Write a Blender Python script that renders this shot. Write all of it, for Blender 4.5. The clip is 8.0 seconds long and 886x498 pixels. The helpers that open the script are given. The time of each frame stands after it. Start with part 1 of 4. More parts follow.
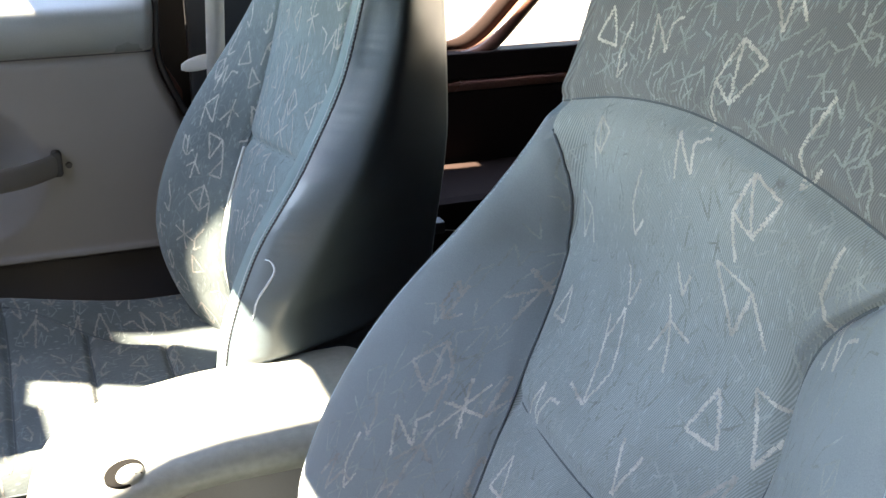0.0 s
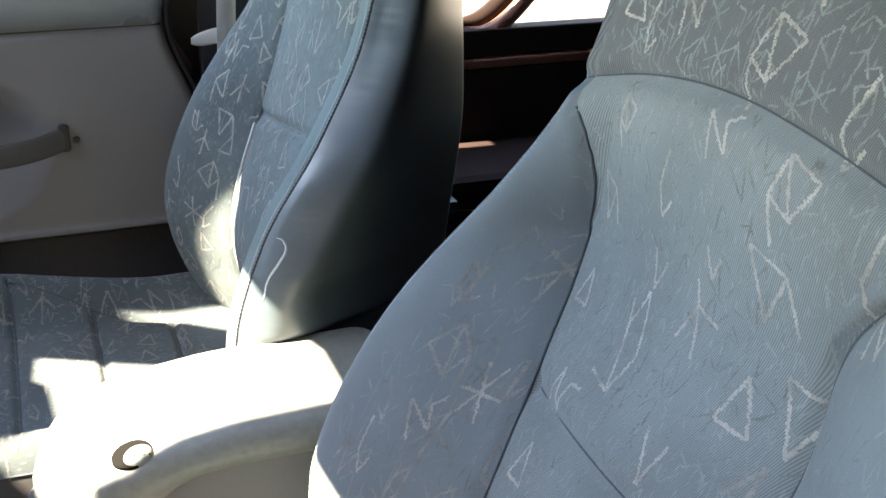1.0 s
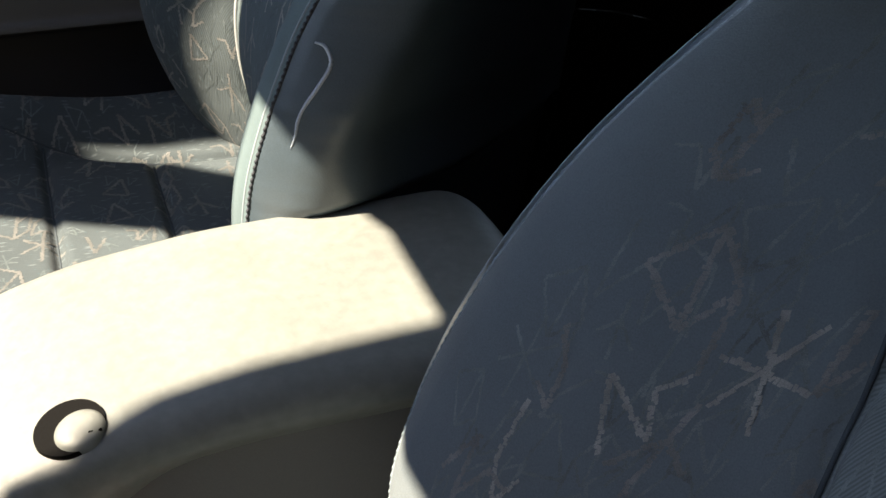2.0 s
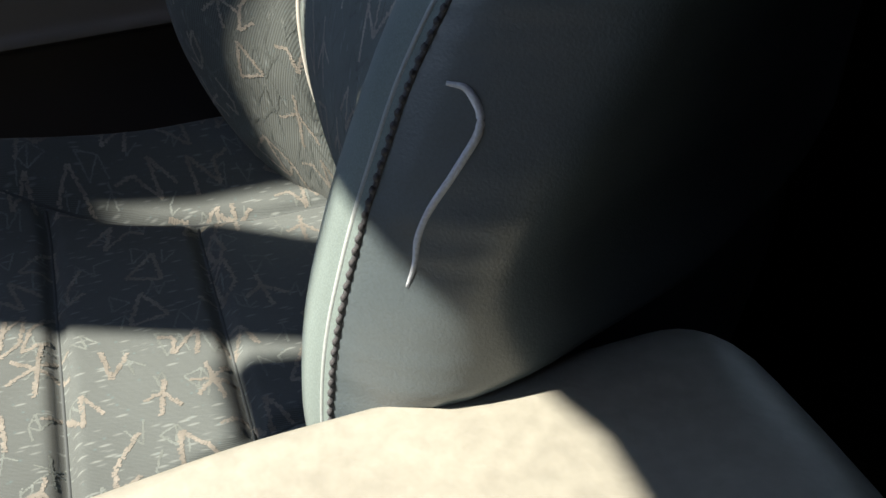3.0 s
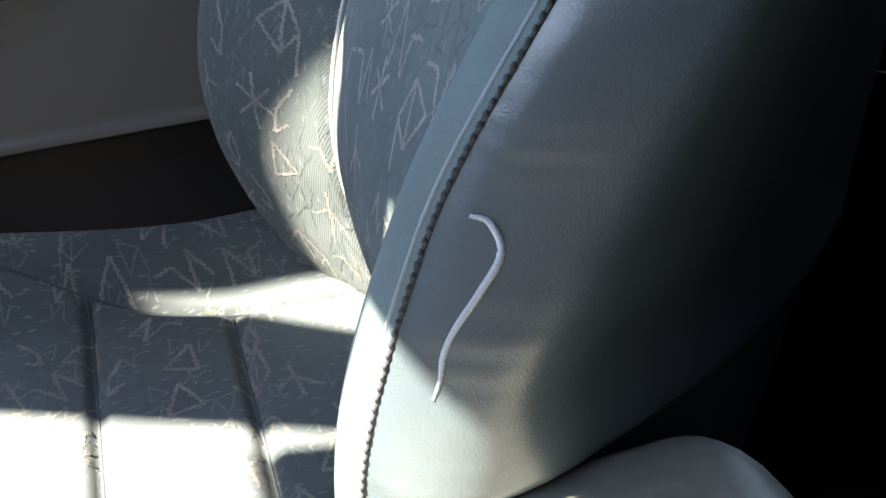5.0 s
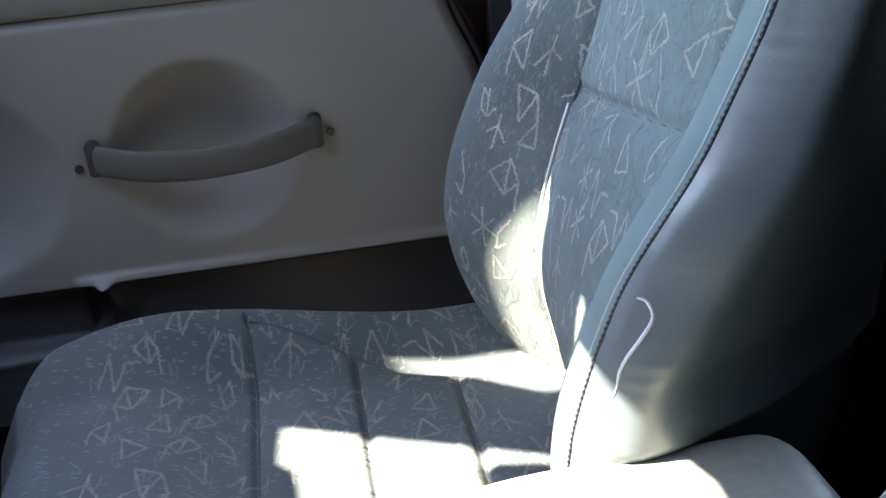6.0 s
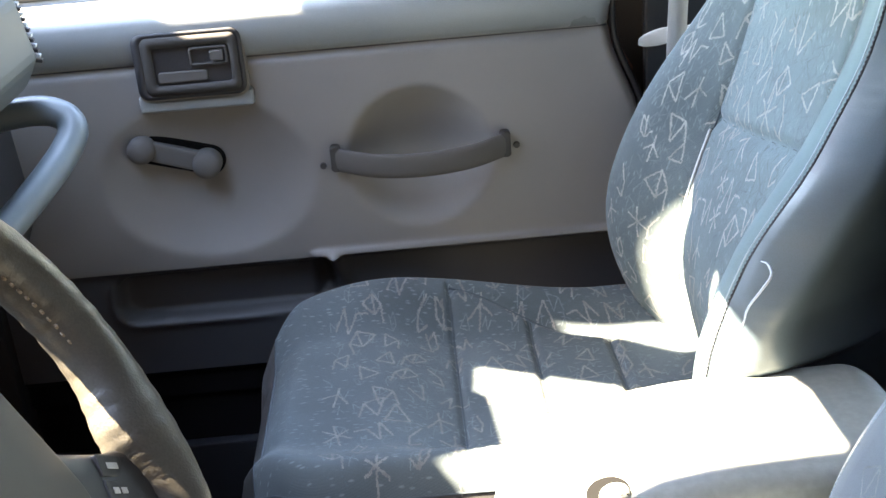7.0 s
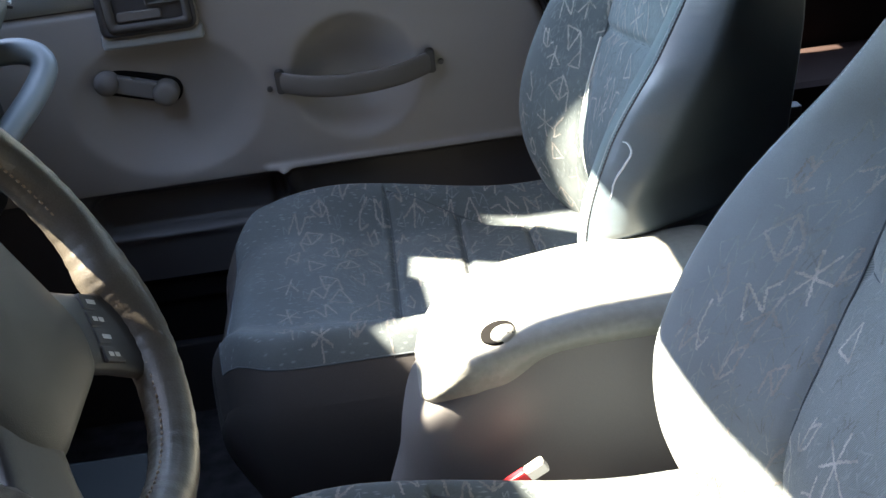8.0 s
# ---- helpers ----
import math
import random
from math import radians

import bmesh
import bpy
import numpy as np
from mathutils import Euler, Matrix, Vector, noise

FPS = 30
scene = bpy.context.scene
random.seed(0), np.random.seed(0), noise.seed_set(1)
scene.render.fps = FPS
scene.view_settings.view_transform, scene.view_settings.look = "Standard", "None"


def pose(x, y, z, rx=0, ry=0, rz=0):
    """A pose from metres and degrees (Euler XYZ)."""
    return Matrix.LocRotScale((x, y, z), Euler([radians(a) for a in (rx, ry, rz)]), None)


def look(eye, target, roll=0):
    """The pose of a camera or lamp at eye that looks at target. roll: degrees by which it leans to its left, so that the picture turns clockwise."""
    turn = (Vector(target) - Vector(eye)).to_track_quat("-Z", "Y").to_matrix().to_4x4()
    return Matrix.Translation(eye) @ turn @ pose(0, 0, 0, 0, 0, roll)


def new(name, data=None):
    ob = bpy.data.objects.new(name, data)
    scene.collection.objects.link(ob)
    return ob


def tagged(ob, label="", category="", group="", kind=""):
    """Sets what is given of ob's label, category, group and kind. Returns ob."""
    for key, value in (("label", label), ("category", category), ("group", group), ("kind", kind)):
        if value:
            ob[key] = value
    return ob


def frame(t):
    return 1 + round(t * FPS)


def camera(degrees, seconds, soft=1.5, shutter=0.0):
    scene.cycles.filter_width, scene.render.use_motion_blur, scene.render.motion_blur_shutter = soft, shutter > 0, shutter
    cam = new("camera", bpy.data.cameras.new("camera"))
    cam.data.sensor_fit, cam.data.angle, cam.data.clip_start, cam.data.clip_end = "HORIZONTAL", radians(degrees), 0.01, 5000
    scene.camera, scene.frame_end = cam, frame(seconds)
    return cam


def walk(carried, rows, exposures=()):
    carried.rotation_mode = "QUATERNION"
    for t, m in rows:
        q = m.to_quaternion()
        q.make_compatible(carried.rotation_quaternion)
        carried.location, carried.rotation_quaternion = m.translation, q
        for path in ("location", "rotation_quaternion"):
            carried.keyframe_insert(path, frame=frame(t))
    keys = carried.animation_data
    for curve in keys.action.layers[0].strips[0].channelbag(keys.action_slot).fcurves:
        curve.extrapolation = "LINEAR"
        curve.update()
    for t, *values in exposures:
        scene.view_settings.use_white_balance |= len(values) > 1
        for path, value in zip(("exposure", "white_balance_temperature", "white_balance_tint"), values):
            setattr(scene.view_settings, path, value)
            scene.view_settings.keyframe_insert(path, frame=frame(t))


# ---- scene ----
cam = camera(42.5, 8.0)
PATH = [
    (0, (0.078, 0.002, 1.175), (0.743, 1.723, 0.405), 0.5),
    (0.5, (0.08, 0.007, 1.172), (0.736, 1.724, 0.384), 0.9),
    (1, (0.077, 0.028, 1.165), (0.729, 1.74, 0.362), 1.0),
    (1.2, (0.071, 0.049, 1.157), (0.729, 1.736, 0.308), 1.5),
    (2.3, (0.178, 0.636, 0.913), (0.729, 2.192, -0.218), 0.3),
    (2.5, (0.192, 0.706, 0.894), (0.692, 2.281, -0.233), -1.8),
    (3, (0.213, 0.813, 0.852), (0.666, 2.39, -0.292), -3.6),
    (3.5, (0.227, 0.863, 0.827), (0.727, 2.417, -0.329), -3.1),
    (4, (0.226, 0.873, 0.823), (0.728, 2.425, -0.335), -2.9),
    (4.2, (0.227, 0.869, 0.825), (0.736, 2.424, -0.326), -2.6),
    (5.3, (0.194, 0.734, 0.92), (0.591, 2.427, -0.068), -4.4),
    (5.5, (0.177, 0.676, 0.948), (0.557, 2.393, -0.004), -3.9),
    (6, (0.109, 0.49, 1.04), (0.321, 2.291, 0.197), -5.3),
    (6.5, (0.031, 0.28, 1.118), (0.097, 2.12, 0.338), -4.9),
    (7, (-0.011, 0.15, 1.152), (0.023, 1.987, 0.36), -4.8),
    (7.5, (0.018, 0.047, 1.173), (0.097, 1.857, 0.327), -6.8),
    (8, (0.054, -0.079, 1.193), (0.101, 1.707, 0.294), -7.7),
]
EXPOSURES = [(0, 4.66, 8250, 11), (0.5, 4.6, 8250, 11), (1.2, 4.38, 8250, 11), (2.3, 2.1, 7700, 12), (3.0, 2.2, 7700, 12), (3.5, 2.95, 7700, 13), (4.2, 3.2, 7700, 13), (5.3, 4.3, 7550, 11), (6.0, 4.66, 7700, 11), (6.5, 5.05, 7900, 11), (7.0, 5.4, 8150, 11), (7.5, 5.05, 7850, 11), (8, 4.48, 7600, 11)]
walk(cam, [(t, look(eye, target, roll)) for t, eye, target, roll in PATH], EXPOSURES)

# ---- world and sun ----
SUN_WAY = Vector((0.75, -0.12, -1.0))      # the way the sunlight travels
world = bpy.data.worlds.new("sky")
scene.world = world
world.use_nodes = True
wn = world.node_tree.nodes
sky = wn.new("ShaderNodeTexSky")
sky.sky_type = "NISHITA"
sky.sun_disc = False
sky.ozone_density = 1.2
sky.dust_density = 0.4
sky.sun_elevation = math.atan2(1.0, 0.75)
sky.sun_rotation = radians(-81)
world.node_tree.links.new(sky.outputs[0], wn["Background"].inputs[0])
wn["Background"].inputs[1].default_value = 0.122
sun = new("sun", bpy.data.lights.new("sun", "SUN"))
sun.data.energy, sun.data.angle, sun.data.color = 3.9, radians(0.5), (1.0, 0.93, 0.82)
sun.matrix_world = Matrix.Translation((-3, 1, 4)) @ SUN_WAY.to_track_quat("-Z", "Y").to_matrix().to_4x4()


# ---- materials ----
def material(name, base, rough=0.6, metal=0.0, spread=0.15, patch=6.0, grain=900.0, bump=0.15, spec=0.5, dust=None, sheen=0.0, weave=0.0):
    """A node material: base colour with stains at two scales, fine relief and uneven gloss."""
    m = bpy.data.materials.new(name)
    m.use_nodes = True
    nt = m.node_tree
    n, link = nt.nodes, nt.links.new
    b = n["Principled BSDF"]
    co = n.new("ShaderNodeTexCoord")
    big = n.new("ShaderNodeTexNoise")
    big.inputs["Scale"].default_value, big.inputs["Detail"].default_value = patch, 5
    fine = n.new("ShaderNodeTexNoise")
    fine.inputs["Scale"].default_value, fine.inputs["Detail"].default_value = grain, 2
    for t in (big, fine):
        link(co.outputs["Object"], t.inputs["Vector"])
    ramp = n.new("ShaderNodeMapRange")
    ramp.inputs[1].default_value, ramp.inputs[2].default_value = 0.3, 0.7
    ramp.inputs[3].default_value, ramp.inputs[4].default_value = 1 - spread, 1 + spread
    link(big.outputs["Fac"], ramp.inputs[0])
    ramp2 = n.new("ShaderNodeMapRange")
    ramp2.inputs[1].default_value, ramp2.inputs[2].default_value = 0.3, 0.7
    ramp2.inputs[3].default_value, ramp2.inputs[4].default_value = 1 - spread * 0.7, 1 + spread * 0.7
    link(fine.outputs["Fac"], ramp2.inputs[0])
    mul = n.new("ShaderNodeMath")
    mul.operation = "MULTIPLY"
    link(ramp.outputs[0], mul.inputs[0])
    link(ramp2.outputs[0], mul.inputs[1])
    col = n.new("ShaderNodeVectorMath")
    col.operation = "SCALE"
    col.inputs[0].default_value = base
    link(mul.outputs[0], col.inputs["Scale"])
    out = col.outputs[0]
    if dust:
        mix = n.new("ShaderNodeMix")
        mix.data_type = "RGBA"
        dn = n.new("ShaderNodeTexNoise")
        dn.inputs["Scale"].default_value, dn.inputs["Detail"].default_value, dn.inputs["Roughness"].default_value = 14, 8, 0.7
        link(co.outputs["Object"], dn.inputs["Vector"])
        dr = n.new("ShaderNodeMapRange")
        dr.inputs[1].default_value, dr.inputs[2].default_value, dr.inputs[4].default_value = 0.5, 0.78, 0.5
        link(dn.outputs["Fac"], dr.inputs[0])
        link(dr.outputs[0], mix.inputs[0])
        link(out, mix.inputs[6])
        mix.inputs[7].default_value = (*dust, 1)
        out = mix.outputs[2]
    height = fine.outputs["Fac"]
    if weave:
        # slanting twill ribs
        rib = n.new("ShaderNodeVectorMath")
        rib.operation = "DOT_PRODUCT"
        rib.inputs[1].default_value = (0.25, 0.95, 0.22)
        link(co.outputs["Object"], rib.inputs[0])
        along = n.new("ShaderNodeCombineXYZ")
        link(rib.outputs["Value"], along.inputs[0])
        w1 = n.new("ShaderNodeTexWave")
        w1.wave_type, w1.bands_direction = "BANDS", "X"
        w1.inputs["Scale"].default_value, w1.inputs["Distortion"].default_value = weave, 1.2
        w1.inputs["Detail"].default_value, w1.inputs["Detail Scale"].default_value = 2, 3
        link(along.outputs[0], w1.inputs["Vector"])
        # thin broken threads of a lighter yarn, and specks of teal
        st = n.new("ShaderNodeMapping")
        st.inputs["Scale"].default_value = (60, 220, 60)
        st.inputs["Rotation"].default_value = (0.9, 0.3, 0.4)
        link(co.outputs["Object"], st.inputs["Vector"])
        vn = n.new("ShaderNodeTexVoronoi")
        vn.inputs["Scale"].default_value = 1.0
        link(st.outputs[0], vn.inputs["Vector"])
        th = n.new("ShaderNodeMapRange")
        th.inputs[1].default_value, th.inputs[2].default_value = 0.28, 0.12
        th.inputs[4].default_value = 0.28
        link(vn.outputs["Distance"], th.inputs[0])
        mx = n.new("ShaderNodeMix")
        mx.data_type = "RGBA"
        link(th.outputs[0], mx.inputs[0])
        link(out, mx.inputs[6])
        mx.inputs[7].default_value = (0.24, 0.29, 0.31, 1)
        sp = n.new("ShaderNodeTexVoronoi")
        sp.inputs["Scale"].default_value = 130
        link(co.outputs["Object"], sp.inputs["Vector"])
        sr = n.new("ShaderNodeMapRange")
        sr.inputs[1].default_value, sr.inputs[2].default_value, sr.inputs[4].default_value = 0.18, 0.05, 0.25
        link(sp.outputs["Distance"], sr.inputs[0])
        m2 = n.new("ShaderNodeMix")
        m2.data_type = "RGBA"
        link(sr.outputs[0], m2.inputs[0])
        link(mx.outputs[2], m2.inputs[6])
        m2.inputs[7].default_value = (0.07, 0.15, 0.18, 1)
        # light and dark yarns side by side, plainer where the cloth is rubbed
        rub = n.new("ShaderNodeMapRange")
        rub.inputs[1].default_value, rub.inputs[2].default_value = 0.35, 0.65
        rub.inputs[3].default_value, rub.inputs[4].default_value = 0.5, 1.0
        link(big.outputs["Fac"], rub.inputs[0])
        w3 = n.new("ShaderNodeMath")
        w3.operation = "MULTIPLY"
        link(w1.outputs["Fac"], w3.inputs[0])
        link(rub.outputs[0], w3.inputs[1])
        wr = n.new("ShaderNodeMapRange")
        wr.inputs[3].default_value, wr.inputs[4].default_value = 0.77, 1.46
        link(w3.outputs[0], wr.inputs[0])
        tw = n.new("ShaderNodeVectorMath")
        tw.operation = "SCALE"
        link(m2.outputs[2], tw.inputs[0])
        link(wr.outputs[0], tw.inputs["Scale"])
        out = tw.outputs[0]
        add = n.new("ShaderNodeMath")
        add.operation = "ADD"
        link(w3.outputs[0], add.inputs[0])
        link(fine.outputs["Fac"], add.inputs[1])
        height = add.outputs[0]
    link(out, b.inputs["Base Color"])
    rr = n.new("ShaderNodeMapRange")
    rr.inputs[3].default_value, rr.inputs[4].default_value = max(0.05, rough - 0.12), min(1.0, rough + 0.12)
    link(big.outputs["Fac"], rr.inputs[0])
    link(rr.outputs[0], b.inputs["Roughness"])
    b.inputs["Metallic"].default_value = metal
    b.inputs["Specular IOR Level"].default_value = spec
    if sheen:
        b.inputs["Sheen Weight"].default_value, b.inputs["Sheen Roughness"].default_value = sheen, 0.5
    bp = n.new("ShaderNodeBump")
    bp.inputs["Strength"].default_value, bp.inputs["Distance"].default_value = bump, 0.0012
    link(height, bp.inputs["Height"])
    link(bp.outputs[0], b.inputs["Normal"])
    return m


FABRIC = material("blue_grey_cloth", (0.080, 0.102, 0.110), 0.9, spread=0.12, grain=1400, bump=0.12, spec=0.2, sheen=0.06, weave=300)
# the same cloth, lightened where the insert faces the windscreen's light
INSERT_CLOTH = material("windscreen_lit_cloth", (0.094, 0.126, 0.134), 0.9, spread=0.12, grain=1400, bump=0.12, spec=0.2, sheen=0.06, weave=300)
# the same cloth, darkened for the shade over the cushion
CUSHION_CLOTH = material("shaded_cushion_cloth", (0.060, 0.076, 0.084), 0.9, spread=0.12, grain=1400, bump=0.12, spec=0.2, sheen=0.06, weave=300)
PLAIN = material("light_blue_cloth", (0.110, 0.156, 0.167), 0.9, spread=0.16, grain=1400, bump=0.14, spec=0.2, sheen=0.06)
# driver's cloths, brightened in colour for the extra light on that seat
DRIVER_CLOTH = material("lit_grey_blue_cloth", (0.132, 0.155, 0.162), 0.9, spread=0.12, grain=1400, bump=0.12, spec=0.2, sheen=0.06, weave=190)
BOLSTER_CLOTH = material("lit_smooth_blue_cloth", (0.130, 0.156, 0.172), 0.9, spread=0.14, patch=9, grain=1400, bump=0.14, spec=0.2, sheen=0.06)
HEAD_FABRIC = material("grey_cloth", (0.090, 0.101, 0.107), 0.9, spread=0.12, grain=1400, bump=0.2, spec=0.2, sheen=0.06, weave=190)
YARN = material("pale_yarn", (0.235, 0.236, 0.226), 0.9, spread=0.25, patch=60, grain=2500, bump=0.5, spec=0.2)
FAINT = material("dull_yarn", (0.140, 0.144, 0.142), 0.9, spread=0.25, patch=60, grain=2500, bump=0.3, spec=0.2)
TEAL = material("teal_yarn", (0.100, 0.125, 0.133), 0.9, spread=0.25, patch=60, grain=2500, bump=0.3, spec=0.2)
BOLSTER_YARN = material("grey_yarn", (0.215, 0.218, 0.212), 0.9, spread=0.3, patch=60, grain=2500, bump=0.4, spec=0.2)
# driver's yarns, brightened likewise for the light on that seat
LIT_YARN = material("lit_pale_yarn", (0.270, 0.268, 0.252), 0.9, spread=0.3, patch=60, grain=2500, bump=0.4, spec=0.2)
LIT_DULL = material("lit_dull_yarn", (0.190, 0.190, 0.186), 0.9, spread=0.3, patch=60, grain=2500, bump=0.3, spec=0.2)
LIT_TEAL = material("lit_teal_yarn", (0.150, 0.172, 0.175), 0.9, spread=0.3, patch=60, grain=2500, bump=0.3, spec=0.2)
SEAM = material("sunken_seam", (0.055, 0.068, 0.078), 0.9, spread=0.2, grain=2500, spec=0.1)
# near black, painted where recesses would be shaded but are not cut
SHADE_BLACK = material("shade_black", (0.004, 0.004, 0.004), 0.9, spec=0.1)
PALE_MARK = material("pale_print", (0.45, 0.46, 0.46), 0.6)
STEEL_BLUE = material("dark_teal_plastic", (0.008, 0.012, 0.014), 0.7, spread=0.1, spec=0.2)
VINYL = material("blue_grey_vinyl", (0.057, 0.081, 0.099), 0.36, spread=0.14, grain=1000, bump=0.14, spec=0.9)
# paler than the cloth, to paint the highlight along the backrest edges
FOLD_HIGHLIGHT = material("fold_highlight", (0.22, 0.27, 0.30), 0.8, spread=0.1)
DASH_GREY = material("dark_green_grey_dash", (0.062, 0.070, 0.068), 0.6, spread=0.1, grain=1000, bump=0.2)
PIPING = material("pale_blue_piping", (0.40, 0.42, 0.42), 0.55, spread=0.1)
THREAD = material("dark_thread", (0.03, 0.035, 0.045), 0.8)
DOOR_GREY = material("grey_door_plastic", (0.201, 0.185, 0.173), 0.5, spread=0.07, grain=1600, bump=0.16, patch=4)
# the door's plastic with the shade on its lower part put into the colour
DOOR_LOW = material("shaded_door_plastic", (0.049, 0.047, 0.049), 0.6, spread=0.10, grain=1400, bump=0.16, patch=4)
# colour lightened and blued to paint sky light on the door's upward faces
DOOR_PAD = material("sky_lit_vinyl", (0.225, 0.240, 0.243), 0.33, spread=0.10, grain=900, bump=0.2)
KNOB_GREY = material("grey_knob_plastic", (0.105, 0.097, 0.091), 0.8, spread=0.07, grain=1600, bump=0.1)
STRAP_GREY = material("grey_strap_plastic", (0.080, 0.073, 0.067), 0.75, spread=0.07, grain=1600, bump=0.1)
TRIM_GREY = material("blue_grey_plastic", (0.135, 0.160, 0.172), 0.42, spread=0.08, grain=1200, bump=0.1)
FRAME_GREY = material("dark_grey_plastic", (0.036, 0.033, 0.030), 0.7, spread=0.1)
DARK = material("black_plastic", (0.022, 0.022, 0.024), 0.45, spread=0.2)
CONSOLE = material("grey_beige_vinyl", (0.187, 0.200, 0.191), 0.5, spread=0.12, grain=120, bump=0.42, dust=(0.165, 0.170, 0.162))
CONSOLE_SIDE = material("grey_console_plastic", (0.122, 0.122, 0.124), 0.5, spread=0.08, grain=1200, bump=0.15)
CARPET = material("dark_carpet", (0.022, 0.022, 0.024), 1.0, spread=0.5, patch=30, bump=0.8, spec=0.1)
# body paint with the rear's deep shade put into its colour
TUB = material("shade_dark_paint", (0.020, 0.0125, 0.0115), 0.9, spread=0.2, spec=0.1)
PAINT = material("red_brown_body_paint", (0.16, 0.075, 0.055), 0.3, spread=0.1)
BELT = material("pale_belt_webbing", (0.48, 0.47, 0.44), 0.8, spread=0.1, grain=2000, bump=0.5)
LEATHER = material("worn_olive_leather", (0.060, 0.055, 0.046), 0.38, spread=0.18, patch=18, grain=600, bump=0.25)
HUB = material("grey_wheel_pad", (0.041, 0.042, 0.040), 0.5, spread=0.1, grain=1100, bump=0.2)
RED = material("red_plastic", (0.55, 0.02, 0.03), 0.35, spread=0.05)
WHITE = material("white_plastic", (0.75, 0.73, 0.70), 0.4, spread=0.05)
CANVAS = material("black_canvas", (0.03, 0.03, 0.032), 0.9, spread=0.2, grain=1200, bump=0.4)
SAND = material("sandy_ground", (0.10, 0.088, 0.070), 1.0, spread=0.25, patch=0.8, grain=30, bump=0.6)
LACING = material("tan_thread", (0.20, 0.155, 0.11), 0.8, spread=0.2)
SKIRT = material("dark_grey_vinyl", (0.040, 0.039, 0.040), 0.6, spread=0.15, grain=1000, bump=0.15, spec=0.3)
KICK = material("black_trim", (0.010, 0.010, 0.011), 0.95, spread=0.2, spec=0.05)
CHALK = material("white_scuff", (0.36, 0.42, 0.50), 0.7, spread=0.15)


# ---- mesh helpers ----
def thing(name, label, category, at=(0, 0, 0), group="", kind=""):
    ob = new(name)
    ob.location = at
    return tagged(ob, label, category, group, kind)


def link_mesh(name, verts, faces, mat, parent=None, label="", smooth=True):
    me = bpy.data.meshes.new(name)
    me.from_pydata([tuple(v) for v in verts], [], [tuple(f) for f in faces])
    me.materials.append(mat)
    if smooth:
        me.polygons.foreach_set("use_smooth", [True] * len(me.polygons))
    me.update()
    ob = new(name, me)
    if parent:
        ob.parent = parent
        bpy.context.view_layer.update()
        ob.matrix_parent_inverse = parent.matrix_world.inverted()
    if label:
        tagged(ob, label)
    return ob


def part(name, bm, mat, parent=None, label="", smooth=False):
    verts = [v.co.copy() for v in bm.verts]
    bm.verts.index_update()
    faces = [[v.index for v in f.verts] for f in bm.faces]
    bm.free()
    return link_mesh(name, verts, faces, mat, parent, label, smooth)


def grid(points, flip=False, wrap=False):
    """Verts and faces of a sheet from an array of rows x columns x 3."""
    r, c = points.shape[:2]
    faces = []
    for i in range(r - 1):
        for j in range(c if wrap else c - 1):
            k = (j + 1) % c
            q = (i * c + j, i * c + k, (i + 1) * c + k, (i + 1) * c + j)
            faces.append(q[::-1] if flip else q)
    return points.reshape(-1, 3), faces


def box(x0, x1, y0, y1, z0, z1, bevel=0.004, seg=2):
    bm = bmesh.new()
    bmesh.ops.create_cube(bm, size=1)
    for v in bm.verts:
        v.co = Vector(((x0 + x1) / 2 + v.co.x * (x1 - x0), (y0 + y1) / 2 + v.co.y * (y1 - y0), (z0 + z1) / 2 + v.co.z * (z1 - z0)))
    if bevel:
        bmesh.ops.bevel(bm, geom=bm.edges[:], offset=bevel, segments=seg, profile=0.6, affect="EDGES")
    return bm


def prism(outline, y0, y1, bevel=0.0):
    """A slab with an outline in x, z between two y."""
    bm = bmesh.new()
    a = [bm.verts.new((x, y0, z)) for x, z in outline]
    b = [bm.verts.new((x, y1, z)) for x, z in outline]
    n = len(a)
    bm.faces.new(a)
    bm.faces.new(b[::-1])
    for i in range(n):
        bm.faces.new((a[i], b[i], b[(i + 1) % n], a[(i + 1) % n]))
    bmesh.ops.recalc_face_normals(bm, faces=bm.faces[:])
    if bevel:
        bmesh.ops.bevel(bm, geom=bm.edges[:], offset=bevel, segments=2, profile=0.6, affect="EDGES")
    return bm


def tube(path, radius, sides=10, closed=False, flat=1.0):
    """Verts and faces of a round bar along a path; radius may change along it."""
    p = np.array(path, float)
    n = len(p)
    r = np.broadcast_to(np.asarray(radius, float), (n,))
    tan = np.roll(p, -1, 0) - np.roll(p, 1, 0) if closed else np.gradient(p, axis=0)
    tan /= np.linalg.norm(tan, axis=1, keepdims=True) + 1e-12
    ref = np.array([0.0, 0.0, 1.0]) if abs(tan[:, 2]).mean() < 0.8 else np.array([1.0, 0.0, 0.0])
    s1 = np.cross(tan, ref)
    s1 /= np.linalg.norm(s1, axis=1, keepdims=True) + 1e-12
    s2 = np.cross(tan, s1)
    ang = np.linspace(0, 2 * np.pi, sides, endpoint=False)
    ring = p[:, None] + r[:, None, None] * (np.cos(ang)[None, :, None] * s1[:, None] + flat * np.sin(ang)[None, :, None] * s2[:, None])
    if closed:
        ring = np.concatenate([ring, ring[:1]])
    v, f = grid(ring, wrap=True)
    if not closed:
        f += [tuple(range(sides))[::-1], tuple(range((n - 1) * sides, n * sides))]
    return v, f


